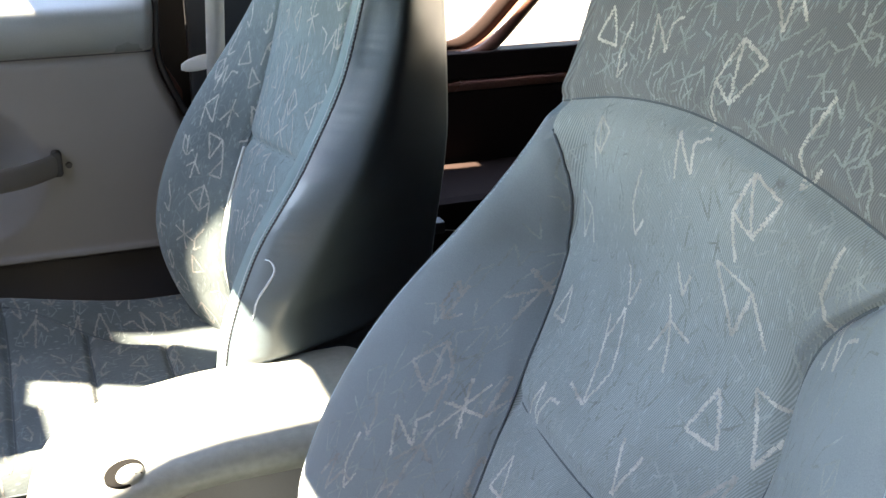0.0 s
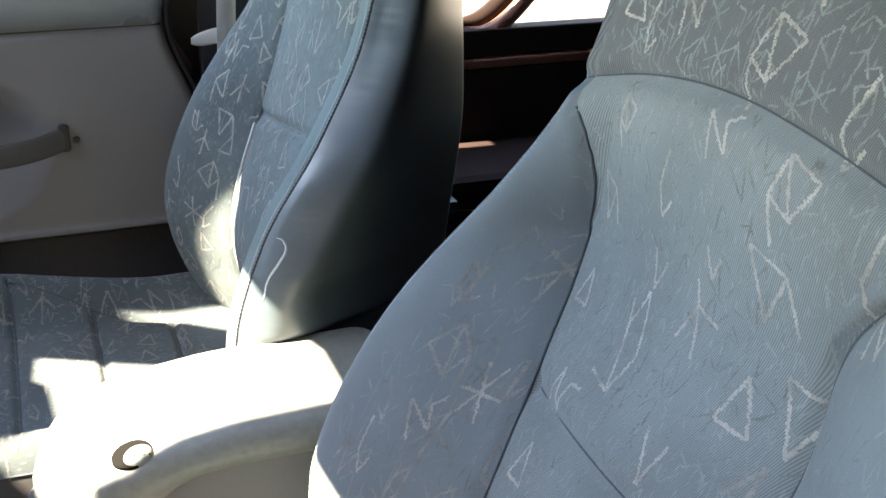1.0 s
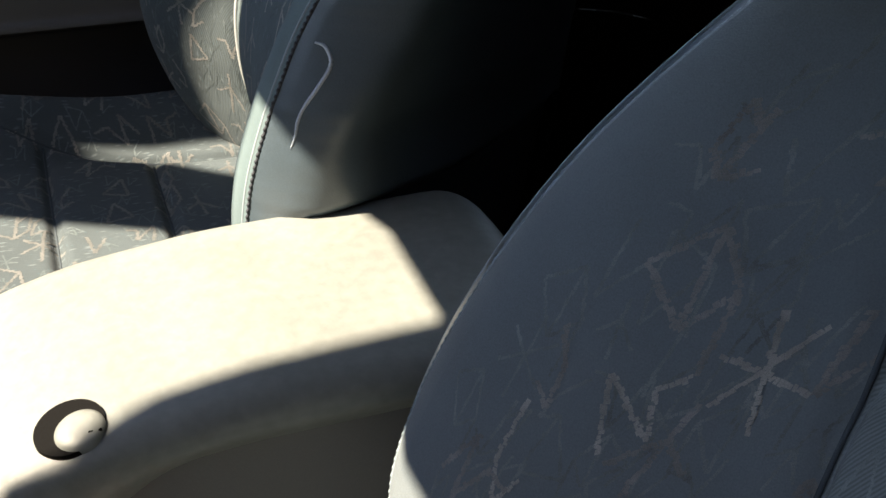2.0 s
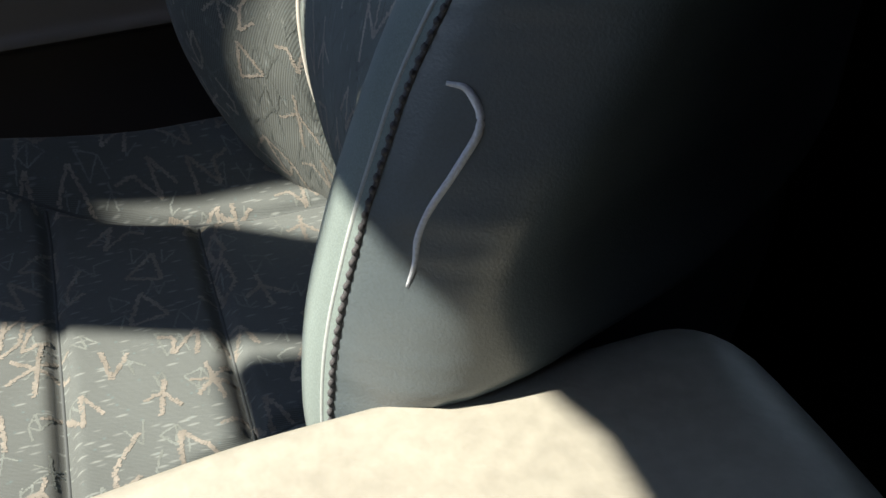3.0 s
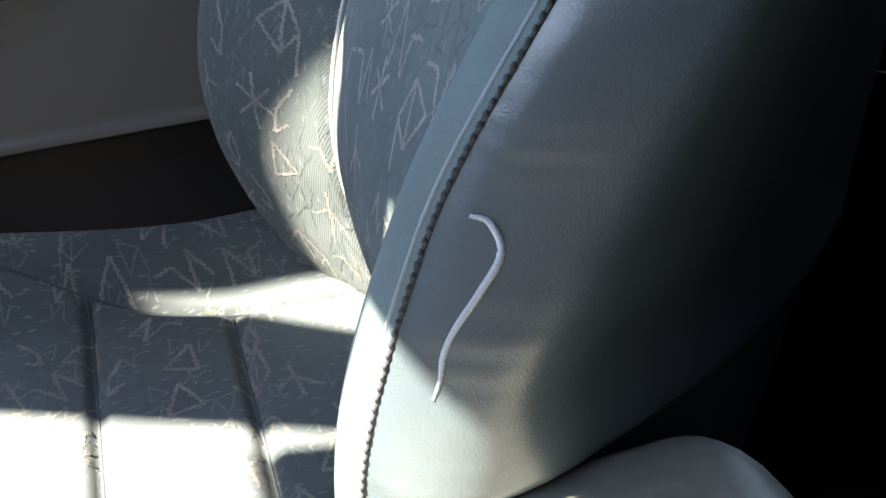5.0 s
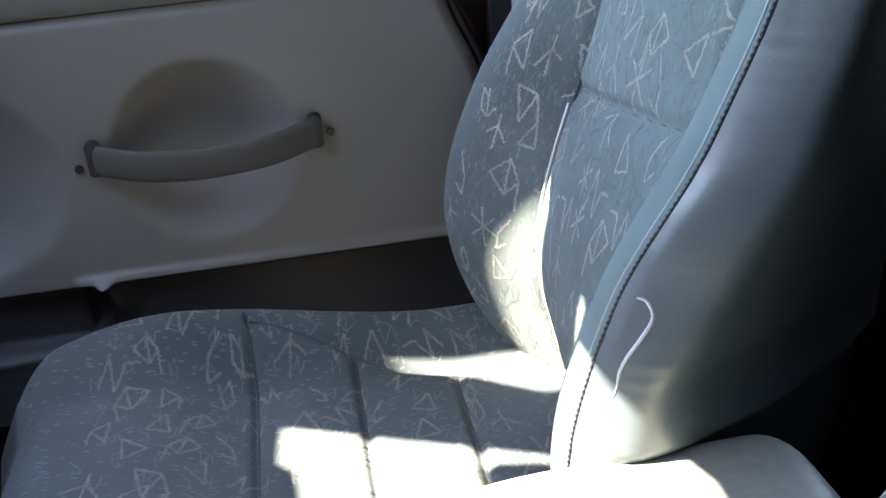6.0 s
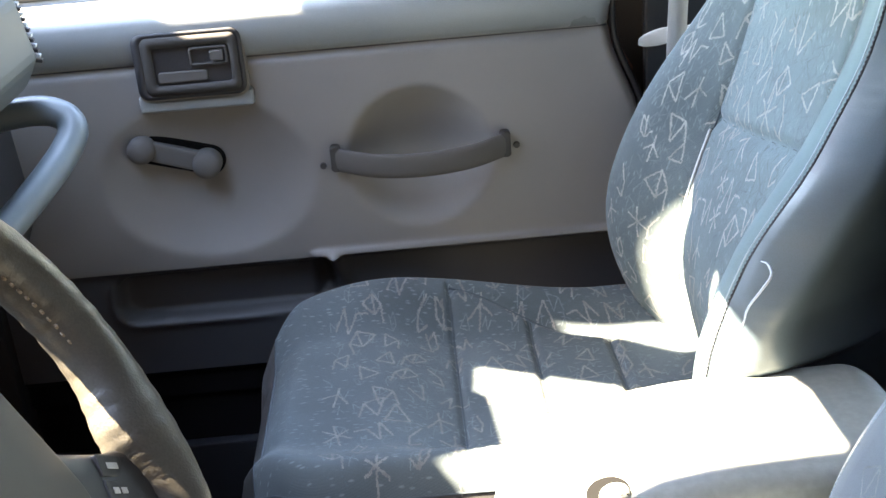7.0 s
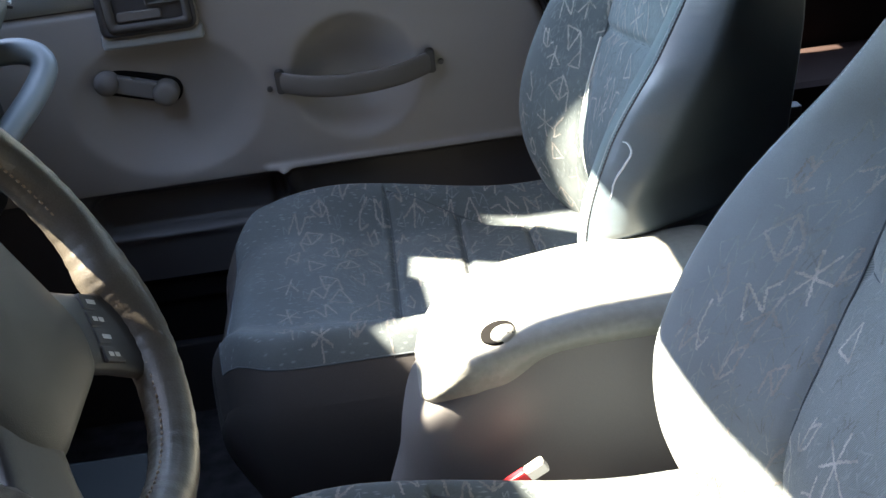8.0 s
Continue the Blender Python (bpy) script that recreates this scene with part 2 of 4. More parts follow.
def curve(points, n=40):
    """A smooth path through a few points (Catmull-Rom)."""
    p = np.array(points, float)
    q = np.vstack([2 * p[0] - p[1], p, 2 * p[-1] - p[-2]])
    out = []
    for i in range(len(p) - 1):
        a, b, c, d = q[i:i + 4]
        for t in np.linspace(0, 1, max(2, n // (len(p) - 1)), endpoint=False):
            out.append(0.5 * (2 * b + (c - a) * t + (2 * a - 5 * b + 4 * c - d) * t * t + (3 * b - a - 3 * c + d) * t ** 3))
    out.append(p[-1])
    return np.array(out)


def smooth01(t):
    t = np.clip(t, 0, 1)
    return t * t * (3 - 2 * t)


def table(z, pairs):
    """A smooth value between pairs of (z, value)."""
    zs, vs = np.array(pairs, float).T
    fine = np.linspace(zs[0], zs[-1], 200)
    soft = np.convolve(np.pad(np.interp(fine, zs, vs), 8, mode="edge"), np.ones(17) / 17, mode="valid")
    return np.interp(z, fine, soft)


# ---- setting: ground, floor, body shell ----
bm = bmesh.new()
bmesh.ops.create_grid(bm, x_segments=8, y_segments=8, size=400)
for v in bm.verts:
    v.co.z = -0.45
tagged(part("ground", bm, SAND), "pale sandy ground around the car", "ground", kind="structure")
tagged(part("floor", box(-1.1, 1.7, 0.14, 1.86, -0.06, 0.0), CARPET), "dark carpeted car floor", "floor", kind="structure")
tagged(part("wall_sill_near", box(-0.75, 0.45, 0.06, 0.14, -0.1, 0.06), PAINT), "painted door sill of the car", "sill", kind="structure")
tagged(part("wall_firewall", box(-1.14, -1.1, 0.14, 1.86, -0.06, 0.85), DARK), "black firewall behind the dashboard", "wall", kind="structure")
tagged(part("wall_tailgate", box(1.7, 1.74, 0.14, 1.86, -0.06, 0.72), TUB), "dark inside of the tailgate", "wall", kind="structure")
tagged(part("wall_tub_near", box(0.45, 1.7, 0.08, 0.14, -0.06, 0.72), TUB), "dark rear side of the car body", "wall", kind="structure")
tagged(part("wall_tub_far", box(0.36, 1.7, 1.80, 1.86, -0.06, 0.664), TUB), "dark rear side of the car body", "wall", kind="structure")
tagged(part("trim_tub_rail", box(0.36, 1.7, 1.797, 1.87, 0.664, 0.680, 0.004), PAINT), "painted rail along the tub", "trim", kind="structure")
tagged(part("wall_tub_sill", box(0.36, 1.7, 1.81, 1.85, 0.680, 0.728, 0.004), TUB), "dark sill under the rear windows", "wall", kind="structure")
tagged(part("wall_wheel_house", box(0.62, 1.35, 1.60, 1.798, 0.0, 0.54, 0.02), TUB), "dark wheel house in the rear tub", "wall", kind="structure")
tagged(part("wall_bulkhead_far", box(0.338, 0.50, 1.778, 1.799, 0.0, 1.40, 0.004), DARK), "dark door pillar behind the passenger door", "pillar", kind="structure")
tagged(part("wall_door_pillar", box(0.262, 0.52, 1.864, 1.884, 0.55, 1.40, 0.004), FRAME_GREY), "dark soft top edge behind the door", "pillar", kind="structure")
# cowl and kick panel added to stop stray sunlight on the door
tagged(part("wall_cowl", box(-1.14, -0.625, 0.12, 1.86, 0.85, 0.928, 0.004), DARK), "black cowl under the windscreen", "cowl", kind="structure")
tagged(part("wall_kick_far", box(-1.1, -0.665, 1.74, 1.86, -0.06, 0.85, 0.004), DARK), "dark kick panel before the passenger door", "kick panel", kind="structure")
# dark walls added on both sides only to cut the sky light
tagged(part("wall_light_block_near", box(-3.5, 5, -1.2, -1.1, -0.45, 3.2, 0.004), TUB), "unseen dark wall added to block sky light from the near side", "wall", kind="structure")
tagged(part("wall_light_block_far", box(-4, 0.45, 2.6, 2.7, -0.45, 1.6, 0.004), TUB), "dark wall added to block sky light from the far side", "wall", kind="structure")
# the unseen roof's front edge, stepped so its shade meets the sun patches' edges: (y, x)
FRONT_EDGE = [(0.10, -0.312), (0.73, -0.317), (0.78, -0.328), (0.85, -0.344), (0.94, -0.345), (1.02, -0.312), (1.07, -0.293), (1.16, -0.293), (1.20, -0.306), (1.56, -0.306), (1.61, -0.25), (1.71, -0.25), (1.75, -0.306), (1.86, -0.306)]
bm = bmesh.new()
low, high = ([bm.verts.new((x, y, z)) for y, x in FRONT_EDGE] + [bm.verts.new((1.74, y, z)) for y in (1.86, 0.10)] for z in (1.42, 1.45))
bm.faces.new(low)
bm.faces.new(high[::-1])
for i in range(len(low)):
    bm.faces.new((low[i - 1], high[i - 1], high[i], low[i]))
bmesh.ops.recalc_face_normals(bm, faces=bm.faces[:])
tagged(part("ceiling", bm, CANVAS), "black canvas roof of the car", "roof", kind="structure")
# unseen strip added to carry the roof's shade edge outwards
tagged(part("trim_sun_block", box(-0.306, -0.14, 1.861, 1.98, 1.42, 1.45, 0.004), CANVAS), "unseen strip added beside the roof to block sun", "trim", kind="structure")
# unseen closings added to keep sky light out of the rear
tagged(part("wall_quarter_near", box(0.40, 1.74, 0.10, 0.12, 0.72, 1.45, 0.002), CANVAS), "unseen black canvas rear quarter, added to keep light out", "soft top", kind="structure")
tagged(part("wall_rear_curtain", box(1.72, 1.74, 0.12, 1.86, 0.72, 1.45, 0.002), CANVAS), "unseen black canvas rear curtain, added to keep light out", "soft top", kind="structure")
# opening height set to let one thin sun strip onto the wheel house
tagged(part("wall_quarter_far", prism([(1.52, 0.73), (1.60, 1.16), (0.36, 1.16), (0.36, 1.42), (1.74, 1.42), (1.74, 0.73)], 1.81, 1.85), CANVAS), "unseen black canvas rear quarter, added to keep light out", "soft top", kind="structure")
tagged(part("wall_sill_far", box(-1.1, 0.36, 1.76, 1.86, -0.06, 0.149, 0.004), DARK), "dark sill under the passenger door", "sill", kind="structure")
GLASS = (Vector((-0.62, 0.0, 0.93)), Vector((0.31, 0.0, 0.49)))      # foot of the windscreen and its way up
# the far pillar stands outside the body, clear of the sun's way
for y in (0.12, 1.93):
    tagged(part("wall_windscreen_pillar", prism([(-0.68, 0.86), (-0.60, 0.86), (-0.27, 1.42), (-0.34, 1.42)], y, y + 0.05), DARK), "black windscreen pillar", "pillar", kind="structure")


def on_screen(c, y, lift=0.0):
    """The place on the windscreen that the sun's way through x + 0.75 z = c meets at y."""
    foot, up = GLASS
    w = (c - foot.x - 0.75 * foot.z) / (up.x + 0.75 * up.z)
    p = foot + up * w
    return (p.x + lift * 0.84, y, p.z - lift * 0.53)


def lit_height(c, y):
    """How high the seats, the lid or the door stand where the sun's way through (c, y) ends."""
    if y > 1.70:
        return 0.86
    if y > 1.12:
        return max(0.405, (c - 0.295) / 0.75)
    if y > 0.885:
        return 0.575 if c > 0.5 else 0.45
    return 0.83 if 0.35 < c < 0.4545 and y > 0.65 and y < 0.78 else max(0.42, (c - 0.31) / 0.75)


def blocker_sheet(name, outline, mat, parent=None, away=0.8):
    """One sheet of the unseen sun blocker; its outline is solved from where its shade must fall."""
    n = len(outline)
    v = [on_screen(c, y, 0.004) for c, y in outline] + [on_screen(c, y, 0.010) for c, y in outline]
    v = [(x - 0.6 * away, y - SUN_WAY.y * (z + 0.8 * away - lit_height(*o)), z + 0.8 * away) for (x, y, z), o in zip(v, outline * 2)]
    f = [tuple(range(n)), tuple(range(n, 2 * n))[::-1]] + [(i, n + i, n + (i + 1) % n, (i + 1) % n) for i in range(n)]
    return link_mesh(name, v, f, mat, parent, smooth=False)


# unseen sheets added to cut the sunlight into patches on seats, lid and door
bonnet = thing("sun_blocker", "unseen sheets added before the windscreen to shape the sun patches", "bonnet", (-1.12, 1.0, 0.9))
blocker_sheet("panel", [(-0.05, 0.17), (0.44, 0.17), (0.448, 0.655), (0.450, 0.728), (0.364, 0.736), (0.362, 0.777), (0.454, 0.777), (0.456, 0.846), (0.43, 0.90), (0.402, 0.918), (0.435, 0.932), (0.380, 0.950), (0.412, 0.962), (0.42, 0.99), (0.40, 1.05), (0.36, 1.09), (0.325, 1.13), (0.315, 1.195),
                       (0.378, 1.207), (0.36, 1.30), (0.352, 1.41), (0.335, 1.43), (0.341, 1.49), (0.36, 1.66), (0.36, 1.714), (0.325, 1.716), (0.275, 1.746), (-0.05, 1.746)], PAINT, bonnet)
blocker_sheet("seat_blocker", [(0.341, 1.490), (0.57, 1.379), (0.64, 1.350), (0.85, 1.322), (0.85, 1.48), (0.66, 1.495), (0.615, 1.485), (0.53, 1.546), (0.473, 1.571), (0.45, 1.588), (0.36, 1.66)], CANVAS, bonnet)
blocker_sheet("corner", [(0.36, 1.652), (0.448, 1.582), (0.54, 1.567), (0.60, 1.566), (0.64, 1.565), (0.672, 1.559), (0.703, 1.550), (0.741, 1.539), (0.782, 1.527), (0.815, 1.514), (0.85, 1.50), (0.85, 1.742), (0.70, 1.742), (0.67, 1.760), (0.50, 1.760), (0.465, 1.716), (0.36, 1.714)], CANVAS, bonnet)
blocker_sheet("middle_blocker", [(0.52, 1.14), (0.52, 1.378), (0.60, 1.358), (0.70, 1.336), (0.85, 1.312), (0.85, 1.14)], DARK, bonnet)
blocker_sheet("lid_blocker", [(0.47, 0.900), (0.50, 0.926), (0.54, 0.938), (0.60, 0.957), (0.66, 0.959), (0.85, 0.965), (0.85, 0.900)], DARK, bonnet)
link_mesh("blocker_rod", *tube([(-1.05, 0.4, 0.92), (-1.10, 0.4, 1.3), (-1.16, 0.4, 1.62)], 0.006, 8), DARK, bonnet)
part("blocker_bracket", prism([(-1.20, 0.92), (-1.12, 0.92), (-1.12, 1.56), (-1.20, 1.62)], 1.2, 1.22), DARK, bonnet)


# ---- seats ----
def edge_x(z):
    return table(z, [(0.30, 0.37), (0.34, 0.345), (0.41, 0.287), (0.47, 0.260), (0.53, 0.246), (0.58, 0.248), (0.62, 0.258), (0.67, 0.278), (0.72, 0.302),
                     (0.78, 0.340), (0.84, 0.379), (0.90, 0.410), (0.96, 0.432), (1.05, 0.465), (1.16, 0.50)])


def half_width(z):
    return table(z, [(0.30, 0.215), (0.36, 0.24), (0.45, 0.262), (0.60, 0.268), (0.70, 0.263), (0.78, 0.250), (0.86, 0.224), (0.90, 0.2085), (0.94, 0.197), (0.98, 0.189), (1.05, 0.178), (1.12, 0.155), (1.16, 0.12)])


def hollow_for(z, worn=False):
    """How deep the middle of a backrest lies behind its bolsters; the passenger's grows flat towards the top."""
    if worn:
        return table(z, [(0.30, 0.02), (0.45, 0.072), (0.55, 0.080), (0.62, 0.083), (0.75, 0.096), (0.81, 0.088), (0.86, 0.058), (0.90, 0.030), (0.94, 0.014), (1.00, 0.006), (1.16, 0.004)])
    return table(z, [(0.30, 0.02), (0.45, 0.072), (0.55, 0.080), (0.62, 0.083), (0.66, 0.083), (0.70, 0.079), (0.75, 0.065), (0.80, 0.047), (0.85, 0.030), (0.90, 0.016), (0.95, 0.008), (1.16, 0.004)])


def seam_at(z):
    return table(z, [(0.30, 0.46), (0.60, 0.47), (0.68, 0.51), (0.74, 0.56), (0.80, 0.65), (0.84, 0.76), (0.87, 0.88), (0.89, 0.95), (1.16, 0.96)])


def back_x(z):
    return table(z, [(0.30, 0.48), (0.53, 0.526), (0.63, 0.534), (0.72, 0.546), (0.81, 0.555), (0.93, 0.562), (1.16, 0.58)])


def arch_z(u, worn=True):
    """Height of the arched seam under the head panel; the passenger's lies higher."""
    return 0.970 - 0.037 * np.abs(u) ** 1.9 if worn else 1.060 - 0.038 * np.abs(u) ** 2.2


def lumbar_z(u, worn=False):
    """Height of the seam across the small of the back."""
    return 0.712 + 0.0 * u if worn else 0.728 - 0.042 * u


def seam_for(u, z, worn=False):
    """The seam on the side of u; the driver's narrower insert is shaped to fit the camera's view."""
    if not worn:
        s = table(z, [(0.30, 0.46), (0.60, 0.475), (0.70, 0.523), (0.75, 0.538), (0.80, 0.563), (0.85, 0.604), (0.90, 0.654), (0.95, 0.70), (1.05, 0.77), (1.16, 0.86)]) + np.where(np.asarray(u) > 0, 0.06 * smooth01((0.78 - np.asarray(z)) / 0.13), 0)
    else:
        s = seam_at(z)
        s = np.where(np.asarray(u) > 0, np.interp(z, [0.30, 0.60, 0.64, 0.66, 0.68, 0.70, 0.74, 0.78, 0.80, 0.82, 0.84, 0.86, 0.88, 0.90, 0.91, 0.917, 0.93, 1.16], [0.33, 0.35, 0.374, 0.40, 0.432, 0.463, 0.56, 0.651, 0.695, 0.730, 0.740, 0.752, 0.78, 0.828, 0.87, 0.91, 0.93, 0.93]), s * table(z, [(0.30, 1.0), (0.70, 0.80), (0.78, 0.71), (0.80, 0.65), (0.84, 0.54), (0.87, 0.53), (0.90, 0.62), (0.93, 0.80), (0.96, 1.0), (1.16, 1.0)]))
    return s


NEAR_SPREAD = 1.22  # widens the driver's backrest towards the door to fit the camera's view
EDGE_SHIFT = [(0.30, 0.004), (0.60, 0.004), (0.70, 0.003), (0.76, 0.0055), (0.86, 0.0055), (0.92, 0.006), (0.945, 0.005), (0.97, -0.001), (1.00, -0.009), (1.04, -0.022), (1.16, -0.05)]  # x shifts of its far edge, fitted to the outline in the camera's view
ROLL = 0.015       # how far the vinyl edge lies behind the foremost cloth


def seat_front(u, z, worn=False):
    """Places on the front of a backrest whose middle is y = 0."""
    u, z = np.broadcast_arrays(np.asarray(u, float), np.asarray(z, float))
    a, s = np.abs(u), seam_for(u, z, worn)
    rise = np.minimum(s, 0.72) if worn else s
    t = np.clip((a - rise) / (1 - rise), 0, 1)
    x = edge_x(z) + hollow_for(z, worn) * (1 - smooth01(0.25 + t / 1.1)) / 0.84375 + ROLL * np.clip((t - 0.8) / 0.2, 0, 1) ** 2
    x = x - 0.010 * np.clip(1 - (a / s) ** 2, 0, 1)
    x = x + 0.006 * np.exp(-((a - s) / 0.022) ** 2) + 0.007 * np.exp(-((z - arch_z(u, worn)) / 0.008) ** 2)
    x = x + np.where(a < s if worn else (u < s) & (u > -0.78), 0.008 * np.exp(-((z - lumbar_z(u, worn)) / 0.009) ** 2), 0)
    return np.stack([x, u * half_width(z), z], -1)


def seat_side(sign, v, z):
    v, z = np.broadcast_arrays(np.asarray(v, float), np.asarray(z, float))
    x0 = edge_x(z) + ROLL
    x = x0 + (back_x(z) - x0) * v
    wide = 0.14 + 0.20 * smooth01((z - 0.61) / 0.10)
    roll = 1 - np.clip(1 - v / wide, 0, 1) ** 2
    y = half_width(z) + (0.015 + 0.006 * smooth01((z - 0.61) / 0.10)) * smooth01((1.02 - z) / 0.10) * roll - 0.126 * np.clip((v - 0.6 * wide) / (1 - 0.6 * wide), 0, 1) ** (1.3 + 0.6 * smooth01((0.64 - z) / 0.06))
    return np.stack([x, sign * y, z], -1)


def cushion_edge(x):
    """How far out, of the half width, the channelled middle of a cushion reaches."""
    return 0.78 - 0.36 * smooth01((np.asarray(x, float) - 0.0) / 0.30)


def cushion_top(x, u):
    """Places on a seat cushion whose middle is y = 0."""
    x, u = np.broadcast_arrays(np.asarray(x, float), np.asarray(u, float))
    a = np.abs(u)
    ahead = np.clip((-0.08 - x) / 0.17, 0, 1)
    w = 0.262 * (1 - 0.42 * ahead ** 3.2)
    z = 0.398 + (0.055 - 0.024 * smooth01((x - 0.02) / 0.22)) * smooth01((a - 0.50) / 0.32) + np.where(u > 0, 0.020, 0.0) * np.exp(-((x + 0.07) / 0.11) ** 2) * smooth01((a - 0.45) / 0.3) - 0.085 * np.clip((a - 0.80) / 0.20, 0, 1) ** 2
    z = z + 0.028 * smooth01((0.03 - x) / 0.12) * (1 - smooth01((a - 0.5) / 0.3)) - 0.075 * np.clip((-0.185 - x) / 0.065, 0, 1) ** 2
    edge = cushion_edge(x)
    inside = smooth01((edge - a) / 0.03) * smooth01((x - 0.012) / 0.012)
    for s in (0.13, 0.235):
        z = z - inside * 0.009 * np.exp(-((x - s) / 0.006) ** 2)
    z = z - np.where(a < edge, 1, 0) * 0.007 * np.exp(-((x - 0.02) / 0.006) ** 2)
    z = z - np.where(x > 0.015, 1, 0) * 0.007 * np.exp(-((a - edge) / 0.022) ** 2)
    return np.stack([x, u * w, z], -1)


GLYPHS = {
    "kite": [[(-0.6, -1.3), (-0.6, 0.0), (0.0, 1.0), (0.9, 0.4), (0.0, -0.6), (-0.6, 0.0)], [(0.0, 1.0), (0.0, -0.6)]],
    "en": [[(-0.6, -0.8), (-0.6, 0.8), (0.3, -0.6), (0.3, 0.4), (0.9, 0.6)]],
    "hook": [[(0.3, 1.0), (-0.3, -0.1), (-0.3, -1.0), (0.3, -0.5)]],
    "flag": [[(0.6, -1.0), (0.45, 0.4), (-0.6, 1.0), (-0.4, -0.9), (0.45, 0.4)]],
    "burst": [[(0.0, 1.0), (0.05, -1.1)], [(-0.7, 0.4), (0.8, -0.5)], [(0.7, 0.6), (-0.7, -0.5)]],
    "wedge": [[(-0.7, -0.4), (0.3, 0.9), (0.5, -0.8), (-0.7, -0.4)]],
    "vee": [[(-0.5, 0.9), (-0.4, -0.8), (0.4, 0.4)]],
    "cup": [[(-0.6, -0.4), (0.0, -0.8), (0.5, -0.2), (0.5, 1.0), (0.0, 0.4)], [(0.0, -0.8), (0.0, 0.9)]],
    "zig": [[(-1.0, -0.3), (-0.3, 0.8), (-0.4, -0.7), (0.3, 0.3), (0.9, 0.1)]],
    "arrow": [[(0.0, 1.0), (0.0, -1.0)], [(-0.7, -0.6), (0.0, 0.3), (0.7, -0.1)]],
}


def motifs(surface, lows, highs, scale, seed, step=0.047, inside=None, placed=(), thick=0.0016, lift=0.0006):
    """Yarn figures laid in the weave: verts and faces of thin, uneven bands on surface(p, q), which takes metres."""
    rng = random.Random(seed)
    names = list(GLYPHS)
    quads, lifts = [], []

    def draw(name, p0, q0, size, turn, flip):
        c, s = math.cos(turn), math.sin(turn)
        for line in GLYPHS[name]:
            pts = [((c * x * flip - s * y) * size + p0, (s * x * flip + c * y) * size + q0) for x, y in line]
            for (ax, ay), (bx, by) in zip(pts[:-1], pts[1:]):
                long = math.hypot(bx - ax, by - ay)
                n = max(2, round(long / 0.0019))
                dx, dy = (bx - ax) / long, (by - ay) / long
                up = rng.uniform(0.6, 1.2)
                for k in range(n):
                    # each thread end lies a little askew, as the weave lets it
                    m = (k + 0.5) / n * long
                    h, w, off = 0.5 * long / n * rng.uniform(0.78, 1.12), thick * rng.uniform(0.7, 1.35), thick * rng.uniform(-0.5, 0.5)
                    x, y = ax + dx * m - dy * off, ay + dy * m + dx * off
                    skew = rng.uniform(-0.4, 0.4) * w
                    quads.extend(((x - dx * (h + skew) - dy * w, y - dy * (h + skew) + dx * w), (x + dx * (h - skew) - dy * w, y + dy * (h - skew) + dx * w),
                                  (x + dx * (h + skew) + dy * w, y + dy * (h + skew) - dx * w), (x - dx * (h - skew) + dy * w, y - dy * (h - skew) - dx * w)))
                    lifts.extend([up * rng.uniform(0.8, 1.2)] * 4)

    for name, p0, q0, size in placed:
        draw(name, p0, q0, scale * size, -0.25 - 0.2 * float(smooth01((0.84 - q0) / 0.08)), -1)
    rows = int((highs[1] - lows[1]) / step)
    cols = int((highs[0] - lows[0]) / step)
    for i in range(rows):
        for j in range(cols):
            p0 = lows[0] + (j + 0.5 + rng.uniform(-0.25, 0.25) + 0.5 * (i % 2)) * step
            q0 = lows[1] + (i + 0.5 + rng.uniform(-0.25, 0.25)) * step
            size = scale * rng.uniform(0.75, 1.2)
            turn = rng.uniform(-0.25, 0.25)
            flip = rng.choice((-1, 1))
            name = names[(i * 7 + j * 3 + rng.randrange(3)) % len(names)]
            if inside and not inside(p0, q0):
                continue
            draw(name, p0, q0, size, turn, flip)
    pq = np.array(quads)
    verts = lifted(surface, lift * np.array(lifts)[:, None])(pq[:, 0], pq[:, 1])
    return verts, [(i, i + 1, i + 2, i + 3) for i in range(0, len(quads), 4)]


def lifted(surface, lift, e=0.002):
    """The same surface, a hair towards the side that du x dv points to."""
    def f(p, q):
        here = surface(p, q)
        n = np.cross(surface(p + e, q) - surface(p - e, q), surface(p, q + e) - surface(p, q - e))
        return here + lift * n / (np.linalg.norm(n, axis=-1, keepdims=True) + 1e-12)
    return f


def stitches(path, mat, parent, every=0.0075, size=0.0012, label=""):
    """Short thread ends along a path, as one mesh."""
    p = np.array(path)
    d = np.r_[0, np.cumsum(np.linalg.norm(np.diff(p, axis=0), axis=1))]
    verts, faces = [], []
    for k in range(int(d[-1] / every)):
        ends = [[np.interp(s, d, p[:, i]) for i in range(3)] for s in (k * every, k * every + every * 0.55)]
        mid = [(a + b) / 2 for a, b in zip(*ends)]
        v, f = tube([ends[0], mid, ends[1]], [size * 0.7, size, size * 0.7], 5)
        base = len(verts)
        verts += list(v)
        faces += [tuple(i + base for i in q) for q in f]
    return tagged(link_mesh("stitching", verts, faces, mat, parent, label), kind="stuff")


def padding(v, z):
    """How far the side of a backrest bulges above the console."""
    return 0.005 * np.sin(np.pi * np.clip(v * 3.2, 0, 1)) * smooth01((0.80 - z) / 0.20) * smooth01((z - 0.552) / 0.036)


